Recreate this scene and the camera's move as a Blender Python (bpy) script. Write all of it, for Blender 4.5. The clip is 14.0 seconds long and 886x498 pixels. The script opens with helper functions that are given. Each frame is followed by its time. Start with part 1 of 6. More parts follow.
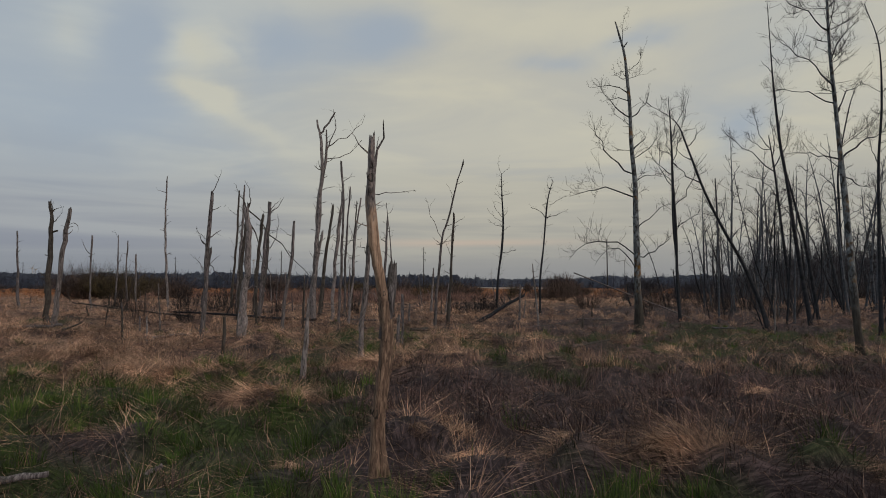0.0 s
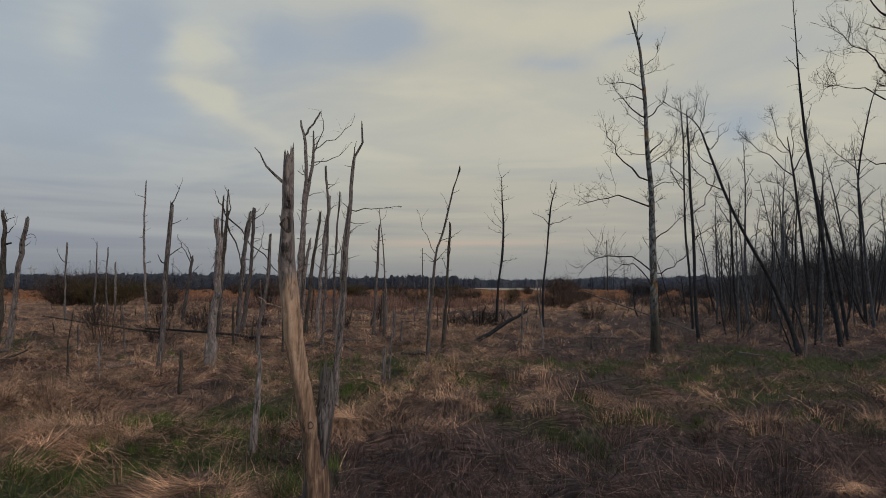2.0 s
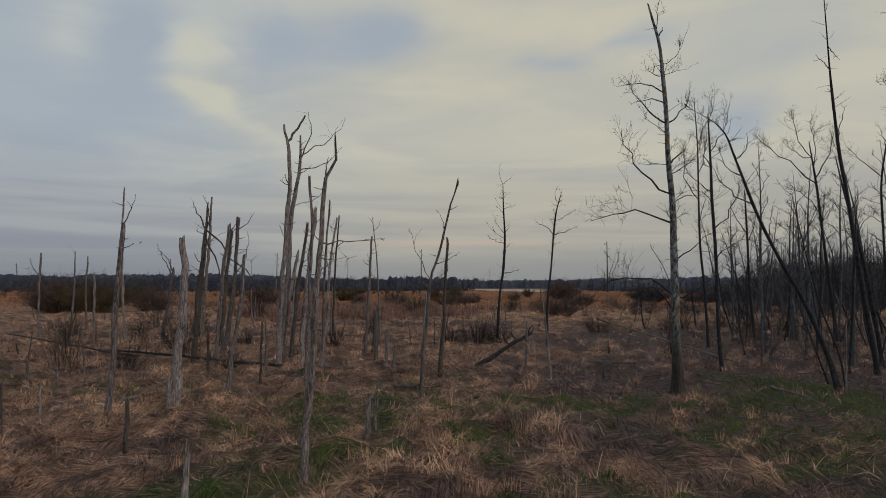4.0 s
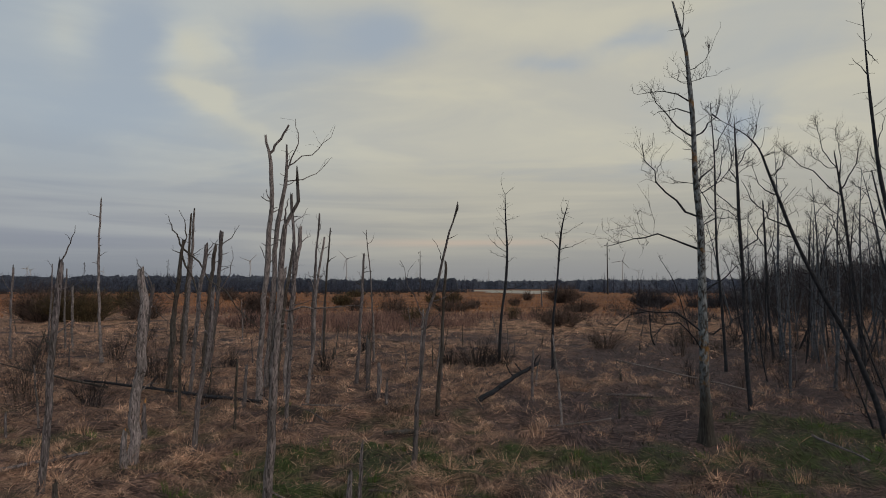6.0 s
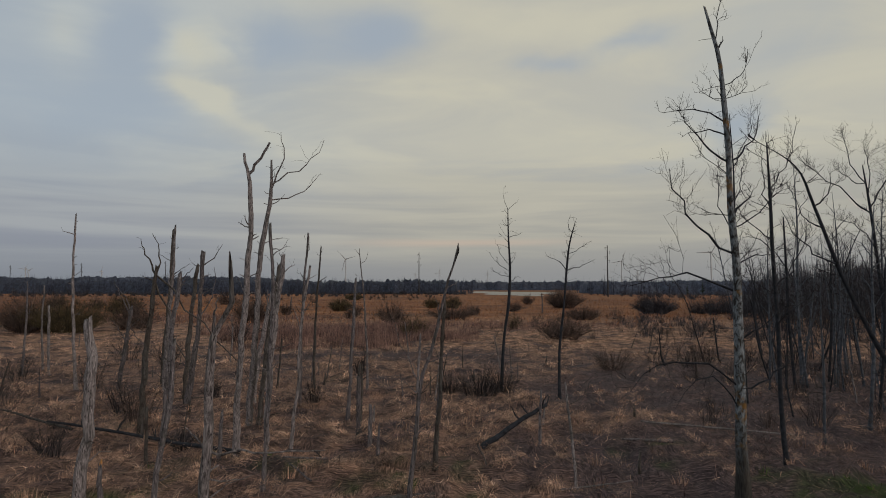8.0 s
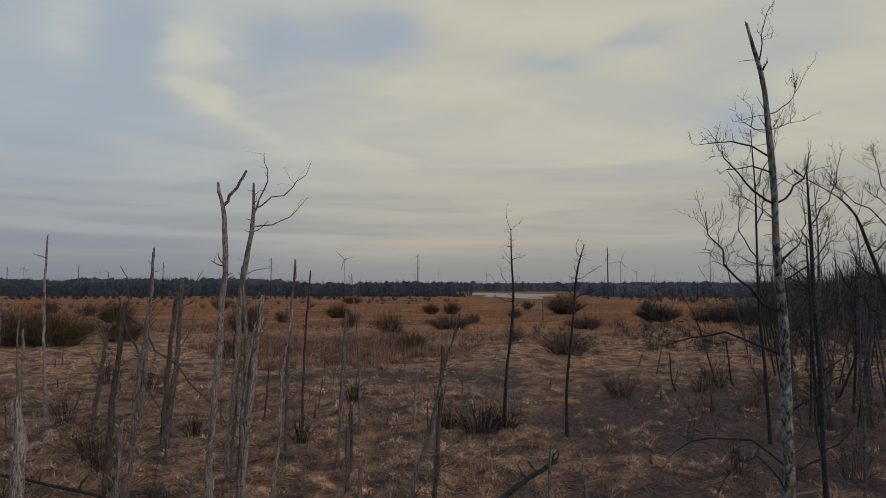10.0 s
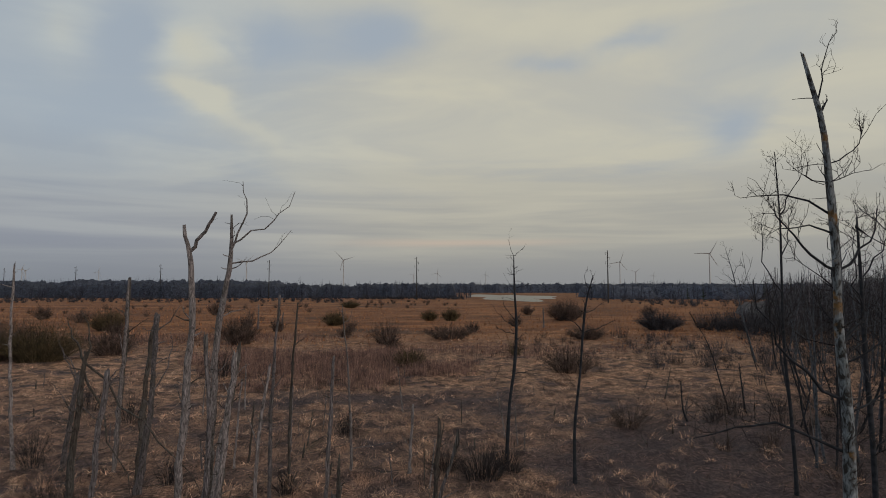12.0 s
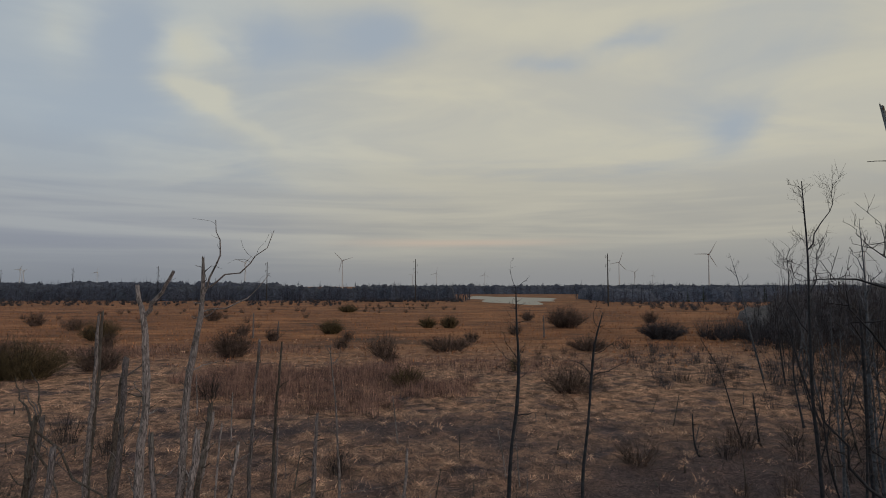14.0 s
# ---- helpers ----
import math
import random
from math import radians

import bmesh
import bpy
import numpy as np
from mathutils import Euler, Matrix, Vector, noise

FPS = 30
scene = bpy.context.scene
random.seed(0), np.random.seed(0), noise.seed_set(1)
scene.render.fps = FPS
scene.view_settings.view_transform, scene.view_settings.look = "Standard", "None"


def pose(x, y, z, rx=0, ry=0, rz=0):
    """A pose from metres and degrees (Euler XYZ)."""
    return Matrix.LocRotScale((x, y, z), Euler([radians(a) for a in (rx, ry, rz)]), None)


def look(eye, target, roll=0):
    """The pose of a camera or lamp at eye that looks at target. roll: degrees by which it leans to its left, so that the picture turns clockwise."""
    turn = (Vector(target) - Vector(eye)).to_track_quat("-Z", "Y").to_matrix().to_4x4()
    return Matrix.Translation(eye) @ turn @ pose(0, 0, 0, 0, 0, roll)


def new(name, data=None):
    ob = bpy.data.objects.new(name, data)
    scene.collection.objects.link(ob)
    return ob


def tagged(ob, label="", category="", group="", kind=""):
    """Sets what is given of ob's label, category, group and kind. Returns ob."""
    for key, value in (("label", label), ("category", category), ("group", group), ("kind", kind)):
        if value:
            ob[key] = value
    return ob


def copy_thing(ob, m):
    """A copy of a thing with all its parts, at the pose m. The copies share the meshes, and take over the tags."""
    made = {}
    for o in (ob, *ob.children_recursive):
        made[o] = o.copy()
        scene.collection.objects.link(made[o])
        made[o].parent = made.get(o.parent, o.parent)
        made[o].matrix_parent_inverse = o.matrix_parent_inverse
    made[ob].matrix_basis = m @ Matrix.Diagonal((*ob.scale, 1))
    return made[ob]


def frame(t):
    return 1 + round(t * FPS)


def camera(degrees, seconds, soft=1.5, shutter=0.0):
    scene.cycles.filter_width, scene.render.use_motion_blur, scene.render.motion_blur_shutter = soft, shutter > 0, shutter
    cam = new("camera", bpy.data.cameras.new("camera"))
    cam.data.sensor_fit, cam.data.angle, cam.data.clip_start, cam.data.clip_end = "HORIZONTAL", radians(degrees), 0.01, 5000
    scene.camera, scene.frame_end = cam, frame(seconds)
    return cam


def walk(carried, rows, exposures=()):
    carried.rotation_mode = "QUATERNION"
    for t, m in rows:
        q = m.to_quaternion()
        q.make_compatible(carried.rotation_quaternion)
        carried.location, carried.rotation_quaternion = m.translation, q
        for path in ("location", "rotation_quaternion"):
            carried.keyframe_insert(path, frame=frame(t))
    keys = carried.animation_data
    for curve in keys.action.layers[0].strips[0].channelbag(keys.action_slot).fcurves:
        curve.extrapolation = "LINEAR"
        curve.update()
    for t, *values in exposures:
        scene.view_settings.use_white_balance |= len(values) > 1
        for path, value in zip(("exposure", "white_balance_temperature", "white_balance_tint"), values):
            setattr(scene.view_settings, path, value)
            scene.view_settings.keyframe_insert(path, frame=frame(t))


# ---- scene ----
# the camera and its walk: a slow climb straight ahead
cam = camera(76.0, 14.0, soft=0.95)
TILT = 3.69
PATH = [
    (0.0, 0.000, -0.000, 1.690),
    (0.5, 0.044, 0.526, 1.841),
    (1.0, 0.084, 1.046, 1.997),
    (1.5, 0.119, 1.559, 2.158),
    (2.0, 0.149, 2.065, 2.325),
    (2.5, 0.176, 2.566, 2.500),
    (3.0, 0.199, 3.061, 2.682),
    (3.5, 0.219, 3.550, 2.873),
    (4.0, 0.236, 4.034, 3.072),
    (4.5, 0.250, 4.513, 3.281),
    (5.0, 0.263, 4.987, 3.499),
    (5.5, 0.273, 5.457, 3.727),
    (6.0, 0.282, 5.922, 3.966),
    (6.5, 0.291, 6.384, 4.214),
    (7.0, 0.298, 6.841, 4.473),
    (7.5, 0.305, 7.295, 4.742),
    (8.0, 0.312, 7.745, 5.021),
    (8.5, 0.320, 8.193, 5.309),
    (9.0, 0.328, 8.637, 5.607),
    (9.5, 0.337, 9.079, 5.914),
    (10.0, 0.348, 9.519, 6.229),
    (10.5, 0.361, 9.957, 6.553),
    (11.0, 0.376, 10.392, 6.883),
    (11.5, 0.393, 10.826, 7.221),
    (12.0, 0.413, 11.259, 7.564),
    (12.5, 0.437, 11.691, 7.911),
    (13.0, 0.464, 12.122, 8.263),
    (13.5, 0.495, 12.552, 8.618),
    (14.0, 0.530, 12.981, 8.974),
]
walk(cam, [(t, pose(x, y, z, 90 + TILT, 0, -0.04629 * t)) for t, x, y, z in PATH])

# ---- world, sun ----
SUN_AZ, SUN_EL = 125.0, 14.0          # degrees clockwise from ahead, and above the horizon
world = bpy.data.worlds.new("overcast_dusk")
scene.world = world
world.use_nodes = True
wn, wl = world.node_tree.nodes, world.node_tree.links
wn.clear()


def wmath(op, a, b=None, clamp=False):
    n = wn.new("ShaderNodeMath")
    n.operation, n.use_clamp = op, clamp
    for i, v in enumerate((a, b)):
        if v is None:
            continue
        if isinstance(v, (int, float)):
            n.inputs[i].default_value = v
        else:
            wl.new(v, n.inputs[i])
    return n.outputs[0]


def wmix(fac, a, b, mode="MIX"):
    n = wn.new("ShaderNodeMix")
    n.data_type, n.blend_type = "RGBA", mode
    for sock, v in ((n.inputs[0], fac), (n.inputs[6], a), (n.inputs[7], b)):
        if isinstance(v, (int, float)):
            sock.default_value = v
        elif isinstance(v, tuple):
            sock.default_value = (*v, 1)
        else:
            wl.new(v, sock)
    return n.outputs[2]


def wramp(fac, lo, hi):
    n = wn.new("ShaderNodeMapRange")
    n.interpolation_type = "SMOOTHSTEP"
    n.inputs[1].default_value, n.inputs[2].default_value = lo, hi
    wl.new(fac, n.inputs[0])
    return n.outputs[0]


def wnoise(vec, scale, detail=5.0, rough=0.55, stretch=(1, 1, 1), shift=(0, 0, 0), warp=0.0):
    m = wn.new("ShaderNodeMapping")
    m.inputs["Scale"].default_value, m.inputs["Location"].default_value = stretch, shift
    wl.new(vec, m.inputs[0])
    n = wn.new("ShaderNodeTexNoise")
    n.inputs["Scale"].default_value, n.inputs["Detail"].default_value, n.inputs["Roughness"].default_value = scale, detail, rough
    n.inputs["Distortion"].default_value = warp
    wl.new(m.outputs[0], n.inputs[0])
    return n.outputs[0]


sky = wn.new("ShaderNodeTexSky")
sky.sky_type, sky.sun_disc = "NISHITA", False
sky.sun_elevation, sky.sun_rotation = radians(SUN_EL), radians(SUN_AZ)
sky.air_density, sky.dust_density = 1.3, 2.0
coord = wn.new("ShaderNodeTexCoord").outputs["Generated"]
sep = wn.new("ShaderNodeSeparateXYZ")
wl.new(coord, sep.inputs[0])
dx_, dy_, dz_ = sep.outputs
up = wmath("MAXIMUM", dz_, 0.0)
deck = wmath("ADD", up, 0.10)          # the cloud deck as a flat sheet above
comb = wn.new("ShaderNodeCombineXYZ")
wl.new(wmath("DIVIDE", dx_, deck), comb.inputs[0])
wl.new(wmath("DIVIDE", dy_, deck), comb.inputs[1])
sheet = comb.outputs[0]
clear = wmix(1.0, sky.outputs[0], (0.06, 0.06, 0.06), "MULTIPLY")
blue = wmix(0.85, clear, (0.385, 0.440, 0.505))
big = wnoise(sheet, 0.75, 5, 0.52, (0.9, 0.62, 1), (3.1, 0.4, 0), 0.9)
fine = wnoise(sheet, 1.5, 5, 0.52, (0.7, 1.1, 1), (1.7, 4.2, 0), 0.6)
streak = wnoise(coord, 3.2, 4, 0.55, (0.5, 0.5, 8.0), (0.3, 0.1, 0.2), 0.3)
cover = wmath("ADD", wmath("MULTIPLY", big, 0.70), wmath("MULTIPLY", fine, 0.30))
# the deck is thinner and warmer ahead and to the right, greyer to the left
side = wramp(dx_, -0.60, 0.05)
cream = wmix(side, (0.49, 0.525, 0.515), (0.55, 0.53, 0.435))
grey = wmix(side, (0.39, 0.43, 0.455), (0.475, 0.47, 0.42))
cloud = wmix(wramp(fine, 0.35, 0.65), grey, cream)
# cream banks and thin lavender gaps of the deck ahead: tangent across, tangent up, half width, half height, slope, weight
ahead = wmath("MAXIMUM", dy_, 0.05)
pan, lift = wmath("DIVIDE", dx_, ahead), wmath("DIVIDE", dz_, ahead)
curl_ = wnoise(coord, 4.0, 4, 0.55, (1, 1, 1.6), (2.2, 0.7, 0.4), 0.8)
curl_2 = wnoise(coord, 4.0, 4, 0.55, (1, 1, 1.6), (7.2, 3.7, 1.4), 0.8)
pan = wmath("ADD", pan, wmath("MULTIPLY", wmath("SUBTRACT", curl_, 0.5), 0.15))
lift = wmath("ADD", lift, wmath("MULTIPLY", wmath("SUBTRACT", curl_2, 0.5), 0.10))
BANKS = ((-0.45, 0.415, 0.055, 0.045, 0.0, 0.22), (-0.45, 0.340, 0.060, 0.024, -0.2, 0.22), (-0.35, 0.275, 0.13, 0.035, -0.6, 0.16),
         (-0.56, 0.430, 0.075, 0.090, 0.0, -0.14), (-0.58, 0.295, 0.10, 0.050, 0.1, -0.10), (-0.10, 0.455, 0.11, 0.055, 0.2, -0.20),
         (-0.30, 0.440, 0.07, 0.050, 0.0, -0.14), (0.19, 0.400, 0.07, 0.024, 0.1, -0.16), (0.34, 0.455, 0.08, 0.026, 0.3, -0.18),
         (0.54, 0.275, 0.06, 0.045, 0.2, -0.16), (0.12, 0.30, 0.30, 0.09, 0.1, 0.08), (-0.67, 0.46, 0.05, 0.07, 0.0, 0.12))
shape = 0.0
for bx_, bz_, bw_, bh_, bs_, bk_ in BANKS:
    hx_ = wmath("SUBTRACT", pan, bx_)
    hz_ = wmath("SUBTRACT", wmath("SUBTRACT", lift, bz_), wmath("MULTIPLY", hx_, bs_))
    far2 = wmath("ADD", wmath("POWER", wmath("ABSOLUTE", wmath("DIVIDE", hx_, bw_)), 2.0), wmath("POWER", wmath("ABSOLUTE", wmath("DIVIDE", hz_, bh_)), 2.0))
    shape = wmath("ADD", wmath("MULTIPLY", wmath("EXPONENT", wmath("MULTIPLY", far2, -1.0)), bk_), shape)
veil = wmath("ADD", wmath("ADD", wmath("MULTIPLY", side, 0.13), shape), wmath("ADD", wmath("MULTIPLY", cover, 0.75), 0.125))
body = wmix(wramp(veil, 0.36, 0.64), blue, cloud)
body = wmix(wmath("MULTIPLY", wramp(shape, 0.06, 0.24), 0.8), body, (0.56, 0.55, 0.46))
# long flat bands low down, with a thin warm gap in them
band = wmix(wramp(streak, 0.38, 0.64), wmix(side, (0.268, 0.290, 0.335), (0.36, 0.355, 0.325)), wmix(side, (0.350, 0.372, 0.392), (0.46, 0.44, 0.37)))
low = wmix(wramp(dz_, 0.08, 0.26), band, body)
haze = wmix(side, (0.215, 0.235, 0.268), (0.265, 0.27, 0.275))
full = wmix(wramp(dz_, 0.0, 0.09), haze, low)
peach = wmath("MULTIPLY", wramp(wmath("ABSOLUTE", wmath("SUBTRACT", wmath("ADD", dz_, wmath("MULTIPLY", streak, 0.03)), 0.090)), 0.011, 0.0), wmath("MULTIPLY", wramp(wmath("ABSOLUTE", wmath("SUBTRACT", dx_, 0.04)), 0.28, 0.02), 0.55))
full = wmix(peach, full, (0.56, 0.44, 0.35))
ground_glow = wmix(wramp(dz_, -0.04, 0.0), (0.07, 0.055, 0.045), full)
bg = wn.new("ShaderNodeBackground")
wl.new(ground_glow, bg.inputs[0])
bg.inputs[1].default_value = 1.0
wl.new(bg.outputs[0], wn.new("ShaderNodeOutputWorld").inputs[0])

sun = new("sun", bpy.data.lights.new("sun", "SUN"))
sun.data.energy, sun.data.angle, sun.data.color = 0.86, radians(9), (1.0, 0.85, 0.77)
sun_from = Vector((math.sin(radians(SUN_AZ)) * math.cos(radians(SUN_EL)), math.cos(radians(SUN_AZ)) * math.cos(radians(SUN_EL)), math.sin(radians(SUN_EL))))
sun.matrix_world = look(sun_from * 50, (0, 0, 0))


# ---- materials ----
def material(name, rough=0.8):
    m = bpy.data.materials.new(name)
    m.use_nodes = True
    bs = m.node_tree.nodes["Principled BSDF"]
    bs.inputs["Roughness"].default_value = rough
    bs.inputs["Specular IOR Level"].default_value = 0.25
    return m, m.node_tree.nodes, m.node_tree.links, bs


def ramp(nodes, links, fac, stops):
    r = nodes.new("ShaderNodeValToRGB")
    while len(r.color_ramp.elements) < len(stops):
        r.color_ramp.elements.new(0.5)
    for e, (p, c) in zip(r.color_ramp.elements, stops):
        e.position, e.color = p, (*c, 1)
    links.new(fac, r.inputs[0])
    return r.outputs[0]


def tex(nodes, links, vec, scale, detail=4.0, rough=0.6, stretch=None, warp=0.0):
    if stretch:
        mp = nodes.new("ShaderNodeMapping")
        mp.inputs["Scale"].default_value = stretch
        links.new(vec, mp.inputs[0])
        vec = mp.outputs[0]
    n = nodes.new("ShaderNodeTexNoise")
    n.inputs["Scale"].default_value, n.inputs["Detail"].default_value, n.inputs["Roughness"].default_value = scale, detail, rough
    n.inputs["Distortion"].default_value = warp
    links.new(vec, n.inputs[0])
    return n.outputs[0]


def blend(nodes, links, fac, a, b, mode="MIX"):
    n = nodes.new("ShaderNodeMix")
    n.data_type, n.blend_type = "RGBA", mode
    for sock, v in ((n.inputs[0], fac), (n.inputs[6], a), (n.inputs[7], b)):
        if isinstance(v, (int, float)):
            sock.default_value = v
        elif isinstance(v, tuple):
            sock.default_value = (*v, 1)
        else:
            links.new(v, sock)
    return n.outputs[2]


def bump(nodes, links, bs, height, strength, dist):
    b = nodes.new("ShaderNodeBump")
    b.inputs["Strength"].default_value, b.inputs["Distance"].default_value = strength, dist
    links.new(height, b.inputs["Height"])
    links.new(b.outputs[0], bs.inputs["Normal"])


def wood_material(name, dark, mid, light, bare=0.46):
    """Barkless wood: long grain, dark cracks, stains."""
    m, n, l, bs = material(name, 0.82)
    co = n.new("ShaderNodeTexCoord").outputs["Object"]
    grain = tex(n, l, co, 9.0, 8, 0.75, (7, 7, 0.6), 0.25)
    stain = tex(n, l, co, 2.2, 5, 0.65, (1.3, 1.3, 0.6), 0.5)
    flake = tex(n, l, co, 7.0, 4, 0.6, (2.2, 2.2, 0.7), 1.0)
    crack = tex(n, l, co, 4.0, 3, 0.55, (5, 5, 0.35), 0.6)
    rnd = n.new("ShaderNodeObjectInfo").outputs["Random"]
    col = ramp(n, l, grain, [(0.34, dark), (0.49, mid), (0.66, light)])
    grey = ramp(n, l, grain, [(0.3, (0.035, 0.033, 0.034)), (0.7, (0.15, 0.142, 0.14))])
    col = blend(n, l, ramp(n, l, stain, [(bare, (0, 0, 0)), (bare + 0.12, (0.85, 0.85, 0.85))]), col, grey)
    col = blend(n, l, ramp(n, l, flake, [(0.56, (0, 0, 0)), (0.62, (0.8, 0.8, 0.8))]), col, tuple(c * 0.35 for c in mid))
    col = blend(n, l, ramp(n, l, crack, [(0.455, (0, 0, 0)), (0.485, (0.95, 0.95, 0.95)), (0.515, (0, 0, 0))]), col, (0.010, 0.008, 0.007))
    var = n.new("ShaderNodeHueSaturation")
    mr = n.new("ShaderNodeMapRange")
    mr.inputs[3].default_value, mr.inputs[4].default_value = 0.75, 1.2
    l.new(rnd, mr.inputs[0])
    l.new(mr.outputs[0], var.inputs["Value"])
    l.new(col, var.inputs["Color"])
    l.new(var.outputs[0], bs.inputs["Base Color"])
    bump(n, l, bs, blend(n, l, 0.5, grain, crack), 0.7, 0.02)
    return m


def near_wood_material():
    """Smooth bare wood, stained orange at the foot, with flaking mauve bark left on the upper half."""
    m, n, l, bs = material("near_wood", 0.72)
    co = n.new("ShaderNodeTexCoord").outputs["Object"]
    sepz = n.new("ShaderNodeSeparateXYZ")
    l.new(co, sepz.inputs[0])
    grain = tex(n, l, co, 9.0, 7, 0.7, (5, 5, 0.6), 0.6)
    blot = tex(n, l, co, 3.2, 5, 0.7, (1.6, 1.6, 0.8), 0.6)
    flake = tex(n, l, co, 8.0, 6, 0.7, (2.4, 2.4, 1.0), 0.8)
    crack = tex(n, l, co, 4.0, 3, 0.55, (5, 5, 0.3), 0.5)
    bare = ramp(n, l, grain, [(0.28, (0.20, 0.130, 0.094)), (0.5, (0.45, 0.305, 0.225)), (0.7, (0.60, 0.45, 0.36))])
    bare = blend(n, l, ramp(n, l, blot, [(0.52, (0, 0, 0)), (0.66, (0.8, 0.8, 0.8))]), bare, (0.10, 0.062, 0.05))
    bark = ramp(n, l, flake, [(0.36, (0.034, 0.028, 0.032)), (0.48, (0.16, 0.143, 0.152)), (0.58, (0.30, 0.255, 0.250)), (0.70, (0.45, 0.32, 0.23))])
    up_ = n.new("ShaderNodeMath")
    up_.operation = "MULTIPLY_ADD"
    l.new(blot, up_.inputs[0])
    up_.inputs[1].default_value = 2.2
    l.new(sepz.outputs[2], up_.inputs[2])
    mr = n.new("ShaderNodeMapRange")
    mr.inputs[1].default_value, mr.inputs[2].default_value = 3.30, 3.62
    l.new(up_.outputs[0], mr.inputs[0])
    foot = n.new("ShaderNodeMapRange")
    foot.inputs[1].default_value, foot.inputs[2].default_value = 3.05, 2.70
    l.new(up_.outputs[0], foot.inputs[0])
    col = blend(n, l, foot.outputs[0], bare, ramp(n, l, grain, [(0.34, (0.05, 0.033, 0.028)), (0.5, (0.17, 0.112, 0.086)), (0.66, (0.37, 0.26, 0.195))]))
    col = blend(n, l, mr.outputs[0], col, bark)
    col = blend(n, l, ramp(n, l, crack, [(0.465, (0, 0, 0)), (0.49, (0.6, 0.6, 0.6)), (0.515, (0, 0, 0))]), col, (0.014, 0.010, 0.009))
    l.new(col, bs.inputs["Base Color"])
    bump(n, l, bs, blend(n, l, 0.6, crack, flake), 0.6, 0.02)
    return m


def aspen_material(name, low, high):
    """Dark furrowed bark low down, pale bark with dark bands and lichen higher up."""
    m, n, l, bs = material(name, 0.85)
    co = n.new("ShaderNodeTexCoord").outputs["Object"]
    sepz = n.new("ShaderNodeSeparateXYZ")
    l.new(co, sepz.inputs[0])
    furrow = tex(n, l, co, 6.0, 5, 0.65, (3, 3, 0.6))
    band = tex(n, l, co, 5.0, 5, 0.7, (2.4, 2.4, 1.1), 0.7)
    lichen = tex(n, l, co, 2.2, 4, 0.6)
    dark = ramp(n, l, furrow, [(0.3, (0.012, 0.011, 0.011)), (0.7, (0.075, 0.068, 0.062))])
    pale = ramp(n, l, band, [(0.42, (0.030, 0.028, 0.027)), (0.50, (0.120, 0.134, 0.152)), (0.66, (0.27, 0.298, 0.330))])
    pale = blend(n, l, ramp(n, l, lichen, [(0.56, (0, 0, 0)), (0.64, (0.75, 0.75, 0.75))]), pale, (0.20, 0.10, 0.022))
    wob = n.new("ShaderNodeMath")
    wob.operation = "MULTIPLY_ADD"
    l.new(lichen, wob.inputs[0])
    wob.inputs[1].default_value = 1.6
    l.new(sepz.outputs[2], wob.inputs[2])
    mr = n.new("ShaderNodeMapRange")
    mr.inputs[1].default_value, mr.inputs[2].default_value = low, high
    l.new(wob.outputs[0], mr.inputs[0])
    l.new(blend(n, l, mr.outputs[0], dark, pale), bs.inputs["Base Color"])
    bump(n, l, bs, furrow, 0.6, 0.02)
    return m


def island_material(name, stops, rough=0.85, trans=0.0):
    """For blades, reeds and twigs joined in one mesh: each piece takes its own tone."""
    m, n, l, bs = material(name, rough)
    rnd = n.new("ShaderNodeNewGeometry").outputs["Random Per Island"]
    co = n.new("ShaderNodeTexCoord").outputs["Object"]
    patch = tex(n, l, co, 0.35, 3, 0.6)
    col = ramp(n, l, rnd, stops)
    shift = ramp(n, l, patch, [(0.35, (0.62, 0.60, 0.60)), (0.65, (1.25, 1.2, 1.15))])
    col = blend(n, l, 1.0, col, shift, "MULTIPLY")
    clump = tex(n, l, co, 1.5, 3, 0.6)
    l.new(blend(n, l, 1.0, col, ramp(n, l, clump, [(0.38, (0.42, 0.40, 0.41)), (0.5, (1.0, 1.0, 1.0)), (0.63, (1.75, 1.68, 1.6))]), "MULTIPLY"), bs.inputs["Base Color"])
    return m


def plain_material(name, colour, rough=0.7, vary=0.25, scale=3.0, metal=0.0):
    m, n, l, bs = material(name, rough)
    co = n.new("ShaderNodeTexCoord").outputs["Object"]
    v = tex(n, l, co, scale, 5, 0.6)
    l.new(ramp(n, l, v, [(0.3, tuple(c * (1 - vary) for c in colour)), (0.7, tuple(c * (1 + vary) for c in colour))]), bs.inputs["Base Color"])
    bs.inputs["Metallic"].default_value = metal
    return m


GREY_WOOD = wood_material("grey_wood", (0.024, 0.021, 0.025), (0.120, 0.106, 0.118), (0.34, 0.305, 0.32), 0.48)
PALE_WOOD = wood_material("pale_wood", (0.046, 0.039, 0.043), (0.20, 0.178, 0.188), (0.47, 0.42, 0.425), 0.50)
NEAR_WOOD = near_wood_material()
DARK_WOOD = wood_material("dark_wood", (0.02, 0.017, 0.016), (0.06, 0.05, 0.046), (0.13, 0.11, 0.10))
ASPEN = aspen_material("aspen_bark", 1.7, 3.2)
BARK = plain_material("dark_bark", (0.024, 0.026, 0.034), 0.9, 0.6, 8)
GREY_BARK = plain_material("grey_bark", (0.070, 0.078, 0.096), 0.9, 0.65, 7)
TWIG = island_material("twig", [(0, (0.010, 0.010, 0.012)), (1, (0.056, 0.052, 0.060))])
BRUSH = island_material("brush", [(0, (0.040, 0.031, 0.030)), (1, (0.135, 0.103, 0.096))])
